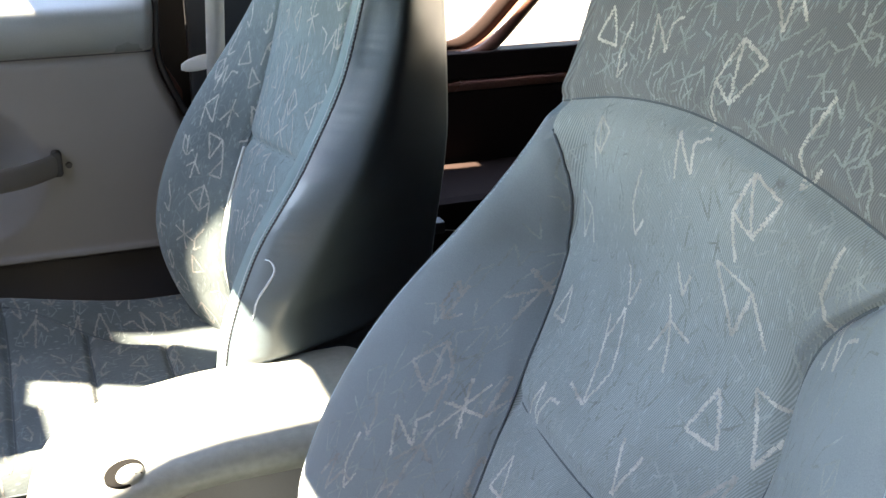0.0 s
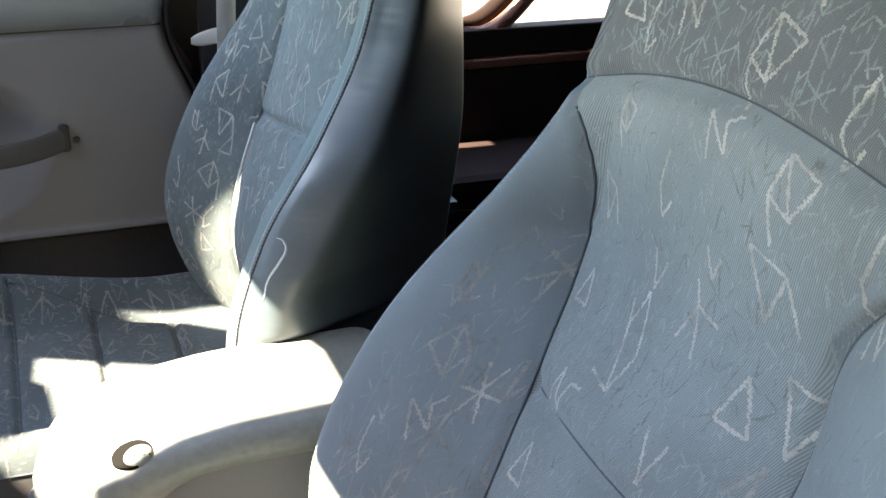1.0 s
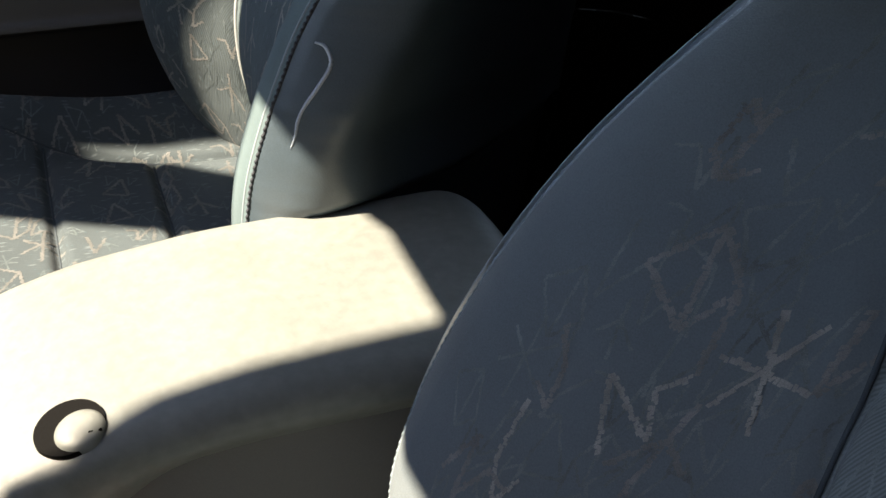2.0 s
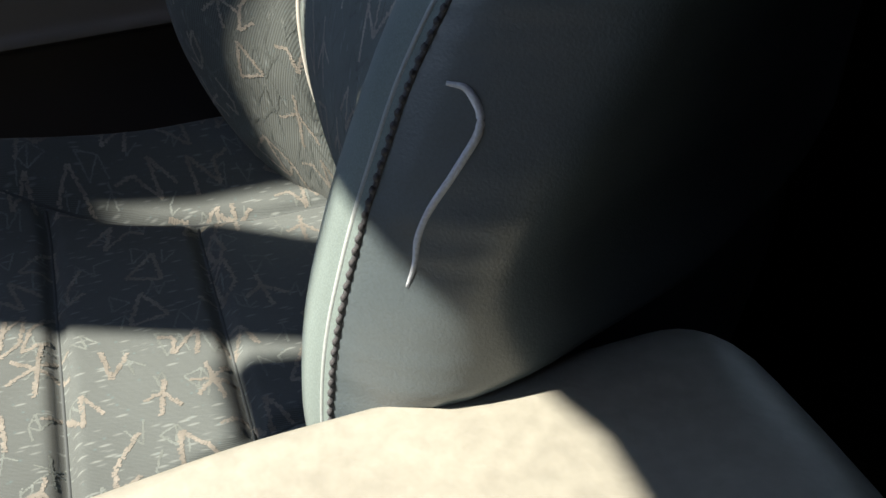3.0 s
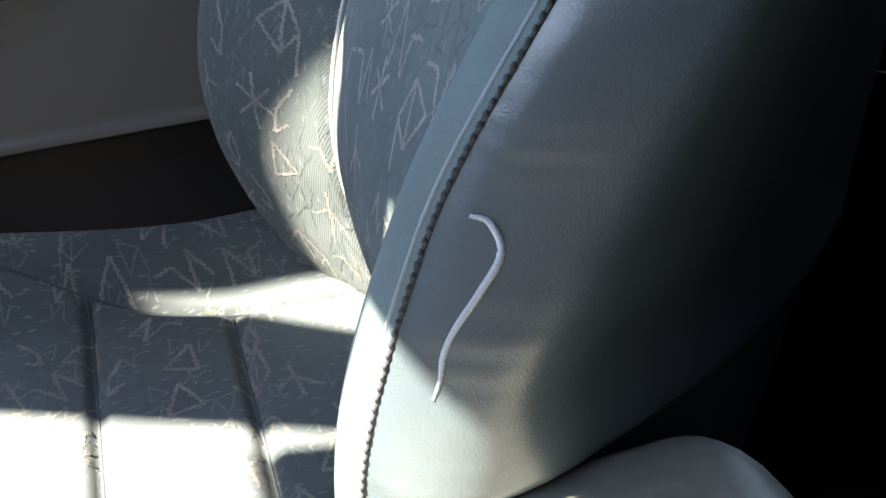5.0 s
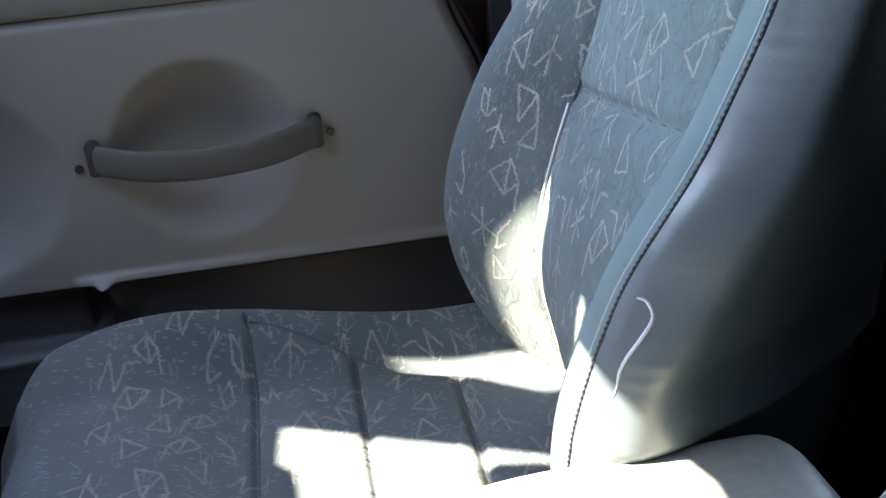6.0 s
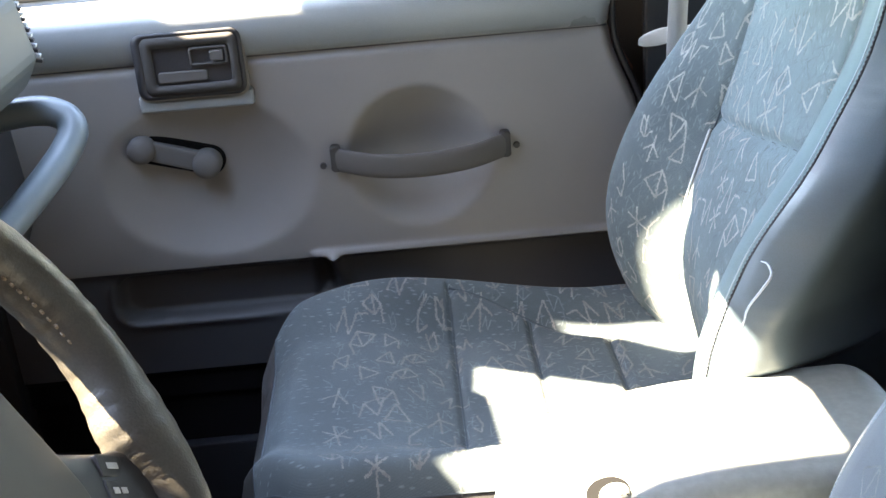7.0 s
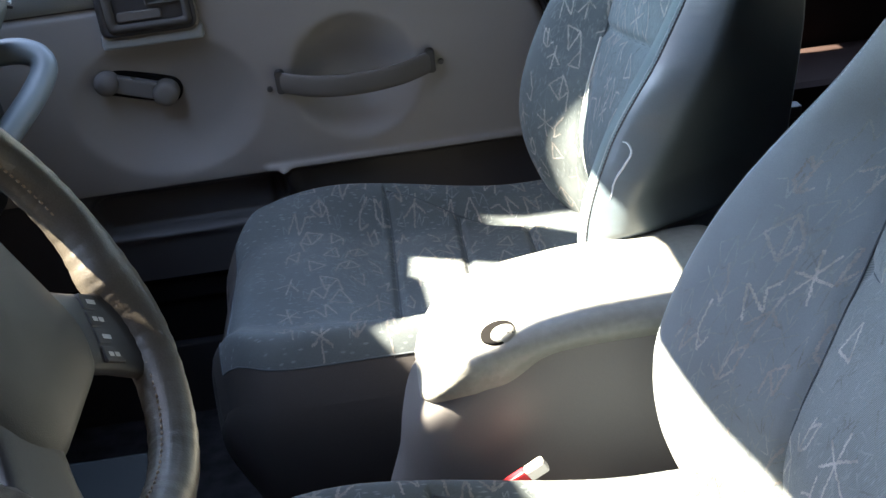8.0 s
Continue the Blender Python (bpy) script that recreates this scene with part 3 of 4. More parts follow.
def car_seat(yc, dx, cushion_y, label, seed, scuffed, recline=0.0, figures=(), wide=0.0):
    # marks the driver's seat, whose shape is fitted to the camera's view
    worn = bool(figures)
    seat = thing("car_seat", label, "car seat", (0.1 + dx, yc, 0.0), "front seats")

    def put(name, vf, mat, text="", parent=seat, y=yc):
        v, f = vf
        return link_mesh(name, lean(np.asarray(v)) + (dx, y, 0), f, mat, parent, text)

    def lean(v):
        v = np.array(v, float)
        x, y, z = v[..., 0], v[..., 1], v[..., 2]
        out = smooth01((y / half_width(z) - 0.55) / 0.45) * smooth01((z - 0.52) / 0.14) * smooth01((0.85 - z) / 0.12) * smooth01((0.62 - x) / 0.1)
        v[..., 1] += wide * out
        v[..., 0] += recline * np.clip(z - 0.58, 0, 1) + 0.25 * wide * out
        if worn:
            v[..., 0] += smooth01((y / half_width(z) - 0.3) / 0.7) * table(z, EDGE_SHIFT)
        spread = NEAR_SPREAD if worn else 1 + 0.10 * smooth01((z - 0.68) / 0.12) + 0.06 * smooth01((z - 0.80) / 0.10)
        v[..., 1] = np.where(y < 0, y * spread, v[..., 1])
        return v

    front = lambda u, z: seat_front(u, z, worn)
    arch = lambda u: arch_z(u, worn)
    stitch_u = 0.935 if worn else 0.962
    r = np.linspace(0, 1, 150)[:, None]
    top = 1.16
    # backrest: cloth panels between seams
    ci = np.linspace(-1, 1, 97)[None]
    low = 0.31
    s_of = lambda u, z: np.clip(u, -1, 1) * seam_for(u, z, worn)
    u = s_of(ci, low + (arch(ci * 0.7) - low) * r)
    z = low + (arch(u) - low) * r
    u = s_of(ci, z)
    insert = put("backrest_insert", grid(front(u, z), flip=True), DRIVER_CLOTH if worn else INSERT_CLOTH)
    for sign in (-1, 1):
        cb = np.linspace(0, 1, 50)[None]
        z = low + (arch(0.93) - low) * r + 0 * cb
        s = seam_for(sign, z, worn)
        strip_u = 0.885 if worn or sign > 0 else 0.79
        u = sign * (s + (np.maximum(strip_u, s) - s) * cb)
        z = low + (arch(u) - low) * r
        put("bolster", grid(front(u, z), flip=sign > 0), BOLSTER_CLOTH if figures else FABRIC)
        z = low + (arch(0.93) - low) * r
        first = np.maximum(strip_u, seam_for(sign, z, worn))
        u = sign * (first + (stitch_u - first) * np.linspace(0, 1, 8)[None])
        z = low + (arch(u) - low) * r
        put("edge_strip", grid(front(u, z), flip=sign > 0), BOLSTER_CLOTH if figures else PLAIN if sign < 0 else FABRIC, "plain cloth strip along the edge")
        v = np.linspace(0, 1, 24)[None]
        zz = low + (top - low) * np.linspace(0, 1, 300)[:, None]
        u = sign * (stitch_u + (1 - stitch_u) * np.linspace(0, 1, 6)[None]) + 0 * zz
        side = np.concatenate([front(u, zz + 0 * u), seat_side(sign, v, zz)[:, 1:]], 1)
        # the head panel's cloth wraps round the edge over the vinyl
        side[:, :6, 0] += 0.004 * smooth01((zz - arch(0.97)) / 0.012)
        # puckers beside the stitching
        pucker = np.sin(zz * 520 + 2.5 * np.sin(zz * 61)) * (0.6 + 0.4 * np.sin(zz * 97 + 1)) + 0.7 * np.sin(zz * 231 + 3 * np.sin(zz * 23))
        away = np.r_[np.zeros(6), np.linspace(0, 1, 24)[1:]][None]
        side[..., 1] += sign * 0.0003 * pucker * np.exp(-((away - 0.05) / 0.07) ** 2) + sign * 0.0006 * np.sin(away * 22 + 3 * np.sin(zz * 12)) * smooth01(away * 6) * smooth01((0.75 - zz) / 0.2)
        if not figures:
            # the padding bulges towards the console
            side[..., 1] += sign * (padding(away, zz) - 0.018 * smooth01((0.588 - zz) / 0.020) * smooth01(away * 4))
        put("side_panel", grid(side, flip=sign > 0), VINYL, "plain blue-grey vinyl side panel")
    uh = np.linspace(-0.998, 0.998, 100)[None]
    zh = arch(uh) + (top - arch(uh)) * np.linspace(0, 1, 60)[:, None]
    rim_lift = 0.0009 * smooth01((np.abs(uh) - stitch_u + 0.02) / 0.012)[..., None] * np.array([1.0, 0, 0])
    put("head_panel", grid(front(uh, zh) - rim_lift, flip=True), HEAD_FABRIC, "grey patterned cloth head panel")
    zz = low + (top - low) * np.linspace(0, 1, 60)[:, None]
    left, right = seat_side(-1, 1.0, zz[:, 0]), seat_side(1, 1.0, zz[:, 0])
    k = np.linspace(0, 1, 20)[None, :, None]
    back = left[:, None] * (1 - k) + right[:, None] * k
    back[..., 0] += 0.02 * np.sin(np.pi * k[..., 0]) ** 0.5
    put("back_panel", grid(back), VINYL)
    fr, bk = front(np.linspace(-1, 1, 20), top), left[-1] * (1 - k[0]) + right[-1] * k[0]
    put("top_panel", grid(np.stack([fr, bk])), VINYL)
    # seams, piping and stitching
    for sign in (-1, 1):
        z = np.linspace(0.40, 0.915 if worn else 0.90, 60)
        path = front(sign * (seam_for(sign, z, worn) + 0.004), z)
        put("front_seam", tube(path - (0.0002, 0, 0), 0.0013, 6), SEAM)
        z = np.linspace(0.40, 0.69, 40)
        path = front(sign * (seam_for(sign, z, worn) + 0.004), z)
        if not figures:
            put("piping", tube(path - (0.0045, 0, 0), 0.0022, 8), PIPING, "pale piping along the seam")
        z = np.linspace(0.46, arch(0.97) - 0.012 if worn else 1.14, 90)
        path = front(sign * stitch_u, z)
        path[:, 1] += sign * 0.001
        groove = put("side_seam", tube(path + (0.0010, 0, 0), 0.0011, 6), FOLD_HIGHLIGHT if figures else THREAD, "seam along the backrest edge")
        stitches(lean(path) + (dx + 0.0002, yc + sign * 0.0003, 0), FOLD_HIGHLIGHT if figures else THREAD, groove, every=0.0046, size=0.0006 if figures else 0.0013, label="row of thread stitches")
        # thin pale line stands in for light caught along the edge
        path = front(sign * (0.990 if figures else 0.948), z)
        if sign > 0 or not figures:
            put("fold", tube(path + (0.0010, 0, 0), 0.0012, 8), FOLD_HIGHLIGHT, "cloth fold beside the seam, coloured pale for its highlight")
    u = np.linspace(-0.955, 0.955, 60)
    put("arch_seam", tube(front(u, arch(u)) + (0.0003, 0, 0), 0.0010, 6), SEAM)
    u = np.linspace(-0.36 if worn else -0.775, 0.47 if worn else 0.51, 40)
    put("lumbar_seam", tube(front(u, lumbar_z(u, worn)) + (0.0008, 0, 0), 0.0012, 6), SEAM)
    # the woven figures
    def by_length(p, q):
        w, sm = half_width(q), seam_for(p, q, worn)
        a = np.abs(p) / w
        return front(np.sign(p) * np.where(a < sm, a, sm + (a - sm) / 1.4), q)

    def on_insert(p, q):
        return abs(p) < half_width(q) * seam_for(p, q, worn) - 0.016 or q > arch(0.8) + 0.02

    def within(p, q, reach):
        return abs(p) < half_width(q) * (seam_for(p, q, worn) + (min(reach, 0.77 if p < 0 and not worn else 1) - seam_for(p, q, worn)) * 1.4)

    reach = 0.82 if figures else 0.86
    area = ((-0.33, 0.36), (0.33, 1.12))
    put("woven_pattern", motifs(by_length, *area, 0.0215, seed, thick=0.0011 if worn else 0.0012, inside=lambda p, q: on_insert(p, q) and within(p, q, 0.9) and not (figures and -0.16 < p < 0.20 and 0.65 < q < 1.045), placed=figures, lift=-0.00028), LIT_YARN if worn else YARN, "pale zigzag figures woven into the cloth")["kind"] = "stuff"
    put("woven_pattern", motifs(by_length, *area, 0.0195, seed + 9, step=0.055 if figures else 0.044, inside=lambda p, q: not on_insert(p, q) and within(p, q, reach) and not (figures and q > 0.80), thick=0.0012, lift=-0.00024), LIT_DULL if worn else BOLSTER_YARN, "zigzag figures on the bolsters")["kind"] = "stuff"
    put("woven_specks", motifs(by_length, *area, 0.015, seed + 40, step=0.023, inside=lambda p, q: within(p, q, reach), thick=0.0007, lift=-0.00014), LIT_TEAL if worn else TEAL, "small teal figures in the weave")["kind"] = "stuff"
    # cushion
    cx, cu = np.linspace(-0.229, 0.36, 270)[:, None], np.linspace(-0.93, 0.93, 170)[None]
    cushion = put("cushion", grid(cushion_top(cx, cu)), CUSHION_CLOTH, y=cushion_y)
    for u0, u1, x0 in ((-1, -0.93, -0.229), (0.93, 1, -0.229), (-1, 1, -0.25)):
        bx = np.linspace(x0, 0.36 if x0 > -0.25 else -0.229, 60 if x0 > -0.25 else 8)[:, None]
        put("cushion_border", grid(cushion_top(bx, np.linspace(u0, u1, 8 if x0 > -0.25 else 180)[None])), SKIRT, "dark vinyl border of the cushion", y=cushion_y)
    xs = np.linspace(0.36, -0.25, 40)
    us = np.linspace(-1, 1, 40)
    rim = np.concatenate([cushion_top(xs, -1), cushion_top(-0.25, us)[1:], cushion_top(xs[::-1], 1)[1:]])
    drop = np.linspace(0, 1, 12)[:, None, None]
    mid = np.array([0.1, 0, 0.0])
    skirt = rim[None] + drop * np.array([0, 0, -1.0]) * (rim[None, :, 2:] - 0.17)
    bulge = 0.012 * np.sin(np.pi * drop ** 0.7) - 0.02 * drop
    way = (rim - mid) * (1, 1, 0)
    way /= np.linalg.norm(way, axis=1, keepdims=True)
    put("cushion_skirt", grid(skirt + bulge * way[None], flip=False), SKIRT, "plain dark cushion side", y=cushion_y)
    xs = np.linspace(0.34, -0.229, 40)
    welt = np.concatenate([cushion_top(xs, -0.93), cushion_top(-0.229, us * 0.93)[1:], cushion_top(xs[::-1], 0.93)[1:]])
    put("cushion_seam", tube(welt, 0.0014, 6), SEAM, parent=cushion, y=cushion_y)
    for xs_ in (0.02, 0.13, 0.235):
        e = cushion_edge(xs_) - 0.01
        put("channel_seam", tube(cushion_top(xs_, np.linspace(-e, e, 30)) + (0, 0, -0.0002), 0.0013, 6), SEAM, parent=cushion, y=cushion_y)
    for sign in (-1, 1):
        xr = np.linspace(0.02, 0.34, 30)
        put("channel_seam", tube(cushion_top(xr, sign * cushion_edge(xr)) + (0, 0, -0.0002), 0.0013, 6), SEAM, parent=cushion, y=cushion_y)
    flat = lambda p, q: cushion_top(p, q / 0.262)
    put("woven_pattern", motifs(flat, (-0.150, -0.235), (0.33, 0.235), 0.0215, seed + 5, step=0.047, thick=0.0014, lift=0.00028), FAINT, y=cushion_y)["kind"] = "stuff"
    put("woven_specks", motifs(flat, (-0.16, -0.225), (0.33, 0.225), 0.012, seed + 50, step=0.036, thick=0.0007, lift=0.00014), TEAL, y=cushion_y)["kind"] = "stuff"
    part("base", box(-0.2 + dx, 0.34 + dx, cushion_y - 0.2, cushion_y + 0.2, 0.0, 0.19, 0.02), DARK, seat)
    part("hinge_cover", box(0.30 + dx, 0.46 + dx, yc - 0.21, yc + 0.21, 0.19, 0.33, 0.02), DARK, seat)
    if scuffed:
        z = np.array([0.694, 0.692, 0.682, 0.668, 0.655, 0.645, 0.636, 0.628])
        x = np.array([0.304, 0.310, 0.3120, 0.3035, 0.2945, 0.2895, 0.2872, 0.2840])
        zc, xc = curve(np.stack([x, z], 1), 40).T[::-1]
        x0 = edge_x(zc) + ROLL
        v = (xc - x0) / (back_x(zc) - x0)
        path = seat_side(-1, v, zc) + (0, 0.0004, 0)
        path[:, 1] -= padding(v, zc)
        put("scuff", tube(path, np.interp(np.linspace(0, 1, len(path)), [0, 0.2, 0.75, 1], [0.0008, 0.0016, 0.0012, 0.0006]), 8), CHALK, "white scuff on the vinyl")
    return seat


DRIVER_FIGURES = [
    ("kite", 0.124, 0.923, 0.8), ("en", 0.005, 0.947, 0.9), ("hook", 0.054, 0.898, 1.1), ("flag", 0.139, 0.856, 0.9), ("kite", -0.058, 0.933, 1.1), ("vee", 0.046, 0.836, 0.8),
    ("arrow", -0.005, 0.825, 1.2), ("flag", -0.058, 0.874, 1.15), ("hook", -0.119, 0.913, 1.25), ("wedge", 0.133, 0.785, 0.75), ("cup", 0.053, 0.777, 1.7), ("vee", -0.012, 0.866, 0.6),
    ("zig", 0.081, 0.729, 1.0), ("wedge", -0.057, 0.795, 0.95), ("flag", -0.099, 0.810, 1.1), ("wedge", 0.073, 0.678, 0.8), ("vee", -0.030, 0.744, 0.9), ("burst", 0.157, 0.699, 1.0),
    ("kite", -0.011, 1.000, 1.15), ("en", 0.079, 1.009, 0.9), ("hook", 0.119, 0.991, 0.9), ("hook", -0.082, 0.984, 1.2), ("wedge", 0.144, 1.002, 0.8), ("en", 0.188, 0.673, 0.9),
    ("hook", 0.227, 0.638, 1.0), ("en", -0.141, 0.888, 0.8),
]
car_seat(1.378, 0.0, 1.425, "blue-grey patterned cloth passenger seat with vinyl sides, beside the console", 3, True)
car_seat(0.600, 0.012, 0.640, "blue-grey patterned cloth driver seat with a high back", 8, False, 0.10, DRIVER_FIGURES, 0.016)


# ---- centre console ----
def lid_top(x):
    return table(x, [(0.0, 0.495), (0.05, 0.530), (0.09, 0.555), (0.14, 0.569), (0.22, 0.579), (0.44, 0.583)])


console = thing("centre_console", "grey console box with a padded armrest lid between the seats", "console", (0.2, 1.0, 0))
t = np.linspace(0, 1, 70)
xs = 0.035 + 0.385 * t
end = np.clip(1 - np.clip((0.10 - xs) / 0.066, 0, 1) ** 2.4, 0.02, 1) ** 0.5 * np.clip(1 - np.clip((xs - 0.375) / 0.046, 0, 1) ** 2.4, 0.02, 1) ** 0.5
bottom = table(xs, [(0.035, 0.482), (0.07, 0.500), (0.137, 0.509), (0.154, 0.526), (0.176, 0.539), (0.22, 0.543), (0.42, 0.544)])
q = np.linspace(0, np.pi / 2, 14)
rows = []
for x, e, b, tz in zip(xs, end, bottom, lid_top(xs)):
    hw, h = 0.093 * (0.35 + 0.65 * e), (tz - b) * e
    ry, rz, fy, fz = 0.018 * e, min(0.014, h * 0.5), 0.013 * e, min(0.013, h * 0.7)
    prof = [(-hw + 0.011 * e, 0.0), (-hw + 0.004 * e, (h - rz) * 0.4), (-hw - 0.001 * e, (h - rz) * 0.88)] + [(-hw + ry * (1 - math.cos(k)), h - rz + rz * math.sin(k)) for k in q]
    prof += [(-hw + ry + (2 * hw - ry - fy) * k, h + 0.0025 * math.sin(math.pi * k)) for k in (0.25, 0.5, 0.75)]
    prof += [(hw - fy * (1 - math.sin(k)), h - fz + fz * math.cos(k)) for k in q] + [(hw, (h - fz) * 0.5), (hw, 0.0)]
    rows.append([(x, 1.020 + py, b + pz) for py, pz in prof])
rows = np.array(rows)[:, ::-1]
lid = link_mesh("lid", *grid(rows), CONSOLE, console, "pale grey padded vinyl lid")
nose = [(0.0, -0.06), (0.29, -0.03), (0.37, 0.0), (0.44, 0.012), (0.483, 0.030), (0.51, 0.058), (0.557, 0.13)]
rows = []
for z in np.linspace(0.0, 0.557, 40):
    xf = float(table(z, nose))
    rows.append([(0.415, 0.937, z), (0.3, 0.937, z), (0.2, 0.937, z), (xf + 0.048, 0.937, z), (xf + 0.030, 0.940, z), (xf + 0.014, 0.948, z), (xf + 0.004, 0.962, z), (xf, 0.985, z),
                 (xf, 1.035, z), (xf + 0.004, 1.065, z), (xf + 0.014, 1.088, z), (xf + 0.030, 1.101, z), (xf + 0.048, 1.105, z), (0.2, 1.105, z), (0.415, 1.105, z)])
link_mesh("box", *grid(np.array(rows), wrap=True, flip=True), CONSOLE_SIDE, console)
part("tunnel_tray", box(-0.62, -0.272, 0.93, 1.09, 0.0, 0.39, 0.008), STEEL_BLUE, console)
zl = float(lid_top(0.127)) + 0.0005
# flat black disc stands in for the shade in the latch recess
bm = bmesh.new()
bmesh.ops.create_cone(bm, cap_ends=True, segments=40, radius1=0.0195, radius2=0.0188, depth=0.006)
bmesh.ops.transform(bm, matrix=pose(0.127, 0.953, zl - 0.0012, 6, -11, 0), verts=bm.verts[:])
part("latch_shade", bm, SHADE_BLACK, lid)
prof = [(0.0001, 0.005), (0.006, 0.0048), (0.011, 0.0038), (0.0134, 0.002), (0.0140, -0.006)]
a = np.linspace(0, 2 * np.pi, 32, endpoint=False)
knob = np.array([[(r * math.cos(k), r * math.sin(k), h) for k in a] for r, h in prof])
lm = pose(0.1318, 0.9475, zl + 0.001, 8, -12, 0)
v, f = grid(knob, wrap=True, flip=True)
link_mesh("latch_button", [tuple(lm @ Vector(q)) for q in v], f, CONSOLE, lid, "round grey latch button")
part("latch_slot", box(0.135, 0.1425, 0.9405, 0.944, zl - 0.002, zl + 0.0058, 0.001), SHADE_BLACK, lid)

# buckle between the driver's cushion and the console
buckle = thing("seat_belt_buckle", "white and red seat belt buckle beside the console", "buckle", (0.13, 0.885, 0.40))
bm = box(-0.008, 0.008, -0.006, 0.006, -0.004, 0.019, 0.003)
bmesh.ops.transform(bm, matrix=pose(0.140, 0.885, 0.431, 0, 60, 0), verts=bm.verts[:])
part("housing", bm, WHITE, buckle)
bm = box(-0.0085, 0.0085, -0.0054, 0.0054, -0.046, -0.004, 0.0025)
bmesh.ops.transform(bm, matrix=pose(0.140, 0.885, 0.431, 0, 60, 0), verts=bm.verts[:])
part("release_button", bm, RED, buckle, "red release button")
link_mesh("stalk", *tube(curve([(0.10, 0.885, 0.40), (0.09, 0.885, 0.25), (0.10, 0.88, 0.02)]), 0.008), DARK, buckle)


# ---- passenger door ----
DOOR_Y = 1.752
door = thing("passenger_door", "closed grey plastic car door with dished panel and pull strap", "car door", (-0.15, 1.80, 0.2))


def door_edge(z):
    return table(z, [(0.15, 0.335), (0.60, 0.332), (0.66, 0.326), (0.70, 0.310), (0.735, 0.292), (0.78, 0.281), (0.86, 0.287), (0.90, 0.287)])


def dish(x, z, cx, cz, rx, rz, depth):
    r = np.hypot((x - cx) / rx, (z - cz) / rz)
    d = 1.0 - r ** 2
    return depth * 0.5 * (d + np.sqrt(d * d + 0.003))


def door_face(x, z):
    y = DOOR_Y + dish(x, z, -0.317, 0.606, 0.158, 0.122, 0.034) + dish(x, z, -0.002, 0.613, 0.108, 0.108, 0.046)
    y = y + 0.008 * np.exp(-((z - 0.782) / 0.005) ** 2)
    over = np.clip((z - 0.783) / 0.09, 0, 1)
    y = y - 0.020 * np.sin(np.pi * np.clip(over * 0.9, 0, 1)) + 0.05 * np.clip((over - 0.72) / 0.28, 0, 1) ** 2
    # armrest ledge to the rear, map pocket to the front, and the foot of the panel
    rear = smooth01((x + 0.185) / 0.012)
    y = y - 0.012 * rear * np.exp(-((z - 0.4725) / 0.0035) ** 2) + 0.022 * rear * smooth01((0.466 - z) / 0.010)
    y = y - 0.020 * np.exp(-((x + 0.143 + 0.2 * (z - 0.44)) / 0.010) ** 2) * smooth01((z - 0.40) / 0.04) * smooth01((0.474 - z) / 0.006)
    # the pocket's mouth has round corners
    dx_, dz_ = np.maximum(np.abs(x + 0.320) - 0.138, 0), np.maximum(np.abs(z - 0.420) - 0.008, 0)
    r = np.hypot(dx_, dz_)
    slot = smooth01((0.034 - r) / 0.012)
    y = y + 0.030 * slot + 0.004 * (1 - rear) * smooth01((0.470 - z) / 0.010)
    y = y - 0.005 * (1 - rear) * np.exp(-((r - 0.037) / 0.005) ** 2) * smooth01((0.43 - z + 0.3 * (-0.40 - x)) / 0.03)
    y = y + 0.012 * smooth01((0.29 - z) / 0.012) + 0.010 * smooth01((0.24 - z) / 0.010)
    return y


zz = np.linspace(0.15, 0.878, 150)[:, None]
aa = np.linspace(0, 1, 170)[None]
xx = -0.66 + (door_edge(zz) + 0.66) * aa
yy = door_face(xx, zz) + 0.022 * np.clip((aa - 0.985) / 0.015, 0, 1) ** 2
face = np.stack([xx + 0 * zz, yy, zz + 0 * xx], -1)
foot = int(np.searchsorted(zz[:, 0], 0.287))
crown = int(np.searchsorted(zz[:, 0], 0.783))
waist = int(np.searchsorted(zz[:, 0], 0.464))
link_mesh("panel", *grid(face[waist:crown + 1], flip=False), DOOR_GREY, door)
link_mesh("lower_panel", *grid(face[foot:waist + 1], flip=False), DOOR_LOW, door, "dark grey lower door panel with a map pocket")
link_mesh("pad_joint", *tube([(x, float(door_face(x, 0.7835)) - 0.0008, 0.7835) for x in np.linspace(-0.66, 0.278, 60)], 0.0016, 6), DARK, door)
link_mesh("upper_pad", *grid(face[crown:], flip=False), DOOR_PAD, door, "paler blue-grey padded top of the door")
# foot of the panel, coloured near black
link_mesh("foot_panel", *grid(face[:foot + 1], flip=False), KICK, door, "black trim along the foot of the door")
rim = np.concatenate([face[0], face[1:, -1], face[-1, ::-1][1:], face[::-1, 0][1:]])
outer = rim.copy()
outer[:, 1] = 1.83
link_mesh("edge", *grid(np.stack([rim, outer])), DOOR_GREY, door, smooth=False)
part("outer_skin", prism([(-0.66, 0.10), (0.33, 0.10), (0.33, 0.70), (0.285, 0.78), (0.287, 0.875), (-0.66, 0.875)], 1.83, 1.86), PAINT, door)
z = np.linspace(0.30, 0.86, 60)
link_mesh("weatherstrip", *tube(np.stack([door_edge(z) + 0.006, np.full(60, 1.772), z], 1), 0.0055, 8), DARK, door)
link_mesh("rubber_sill", *tube([(x, 1.80, 0.884) for x in np.linspace(-0.66, 0.28, 20)], 0.007, 8), DARK, door)


def rounded(x0, x1, z0, z1, r, n=6):
    pts = []
    for cx, cz, a0 in ((x1 - r, z1 - r, 0), (x0 + r, z1 - r, 90), (x0 + r, z0 + r, 180), (x1 - r, z0 + r, 270)):
        pts += [(cx + r * math.cos(radians(a0 + 90 * k / n)), cz + r * math.sin(radians(a0 + 90 * k / n))) for k in range(n + 1)]
    return pts


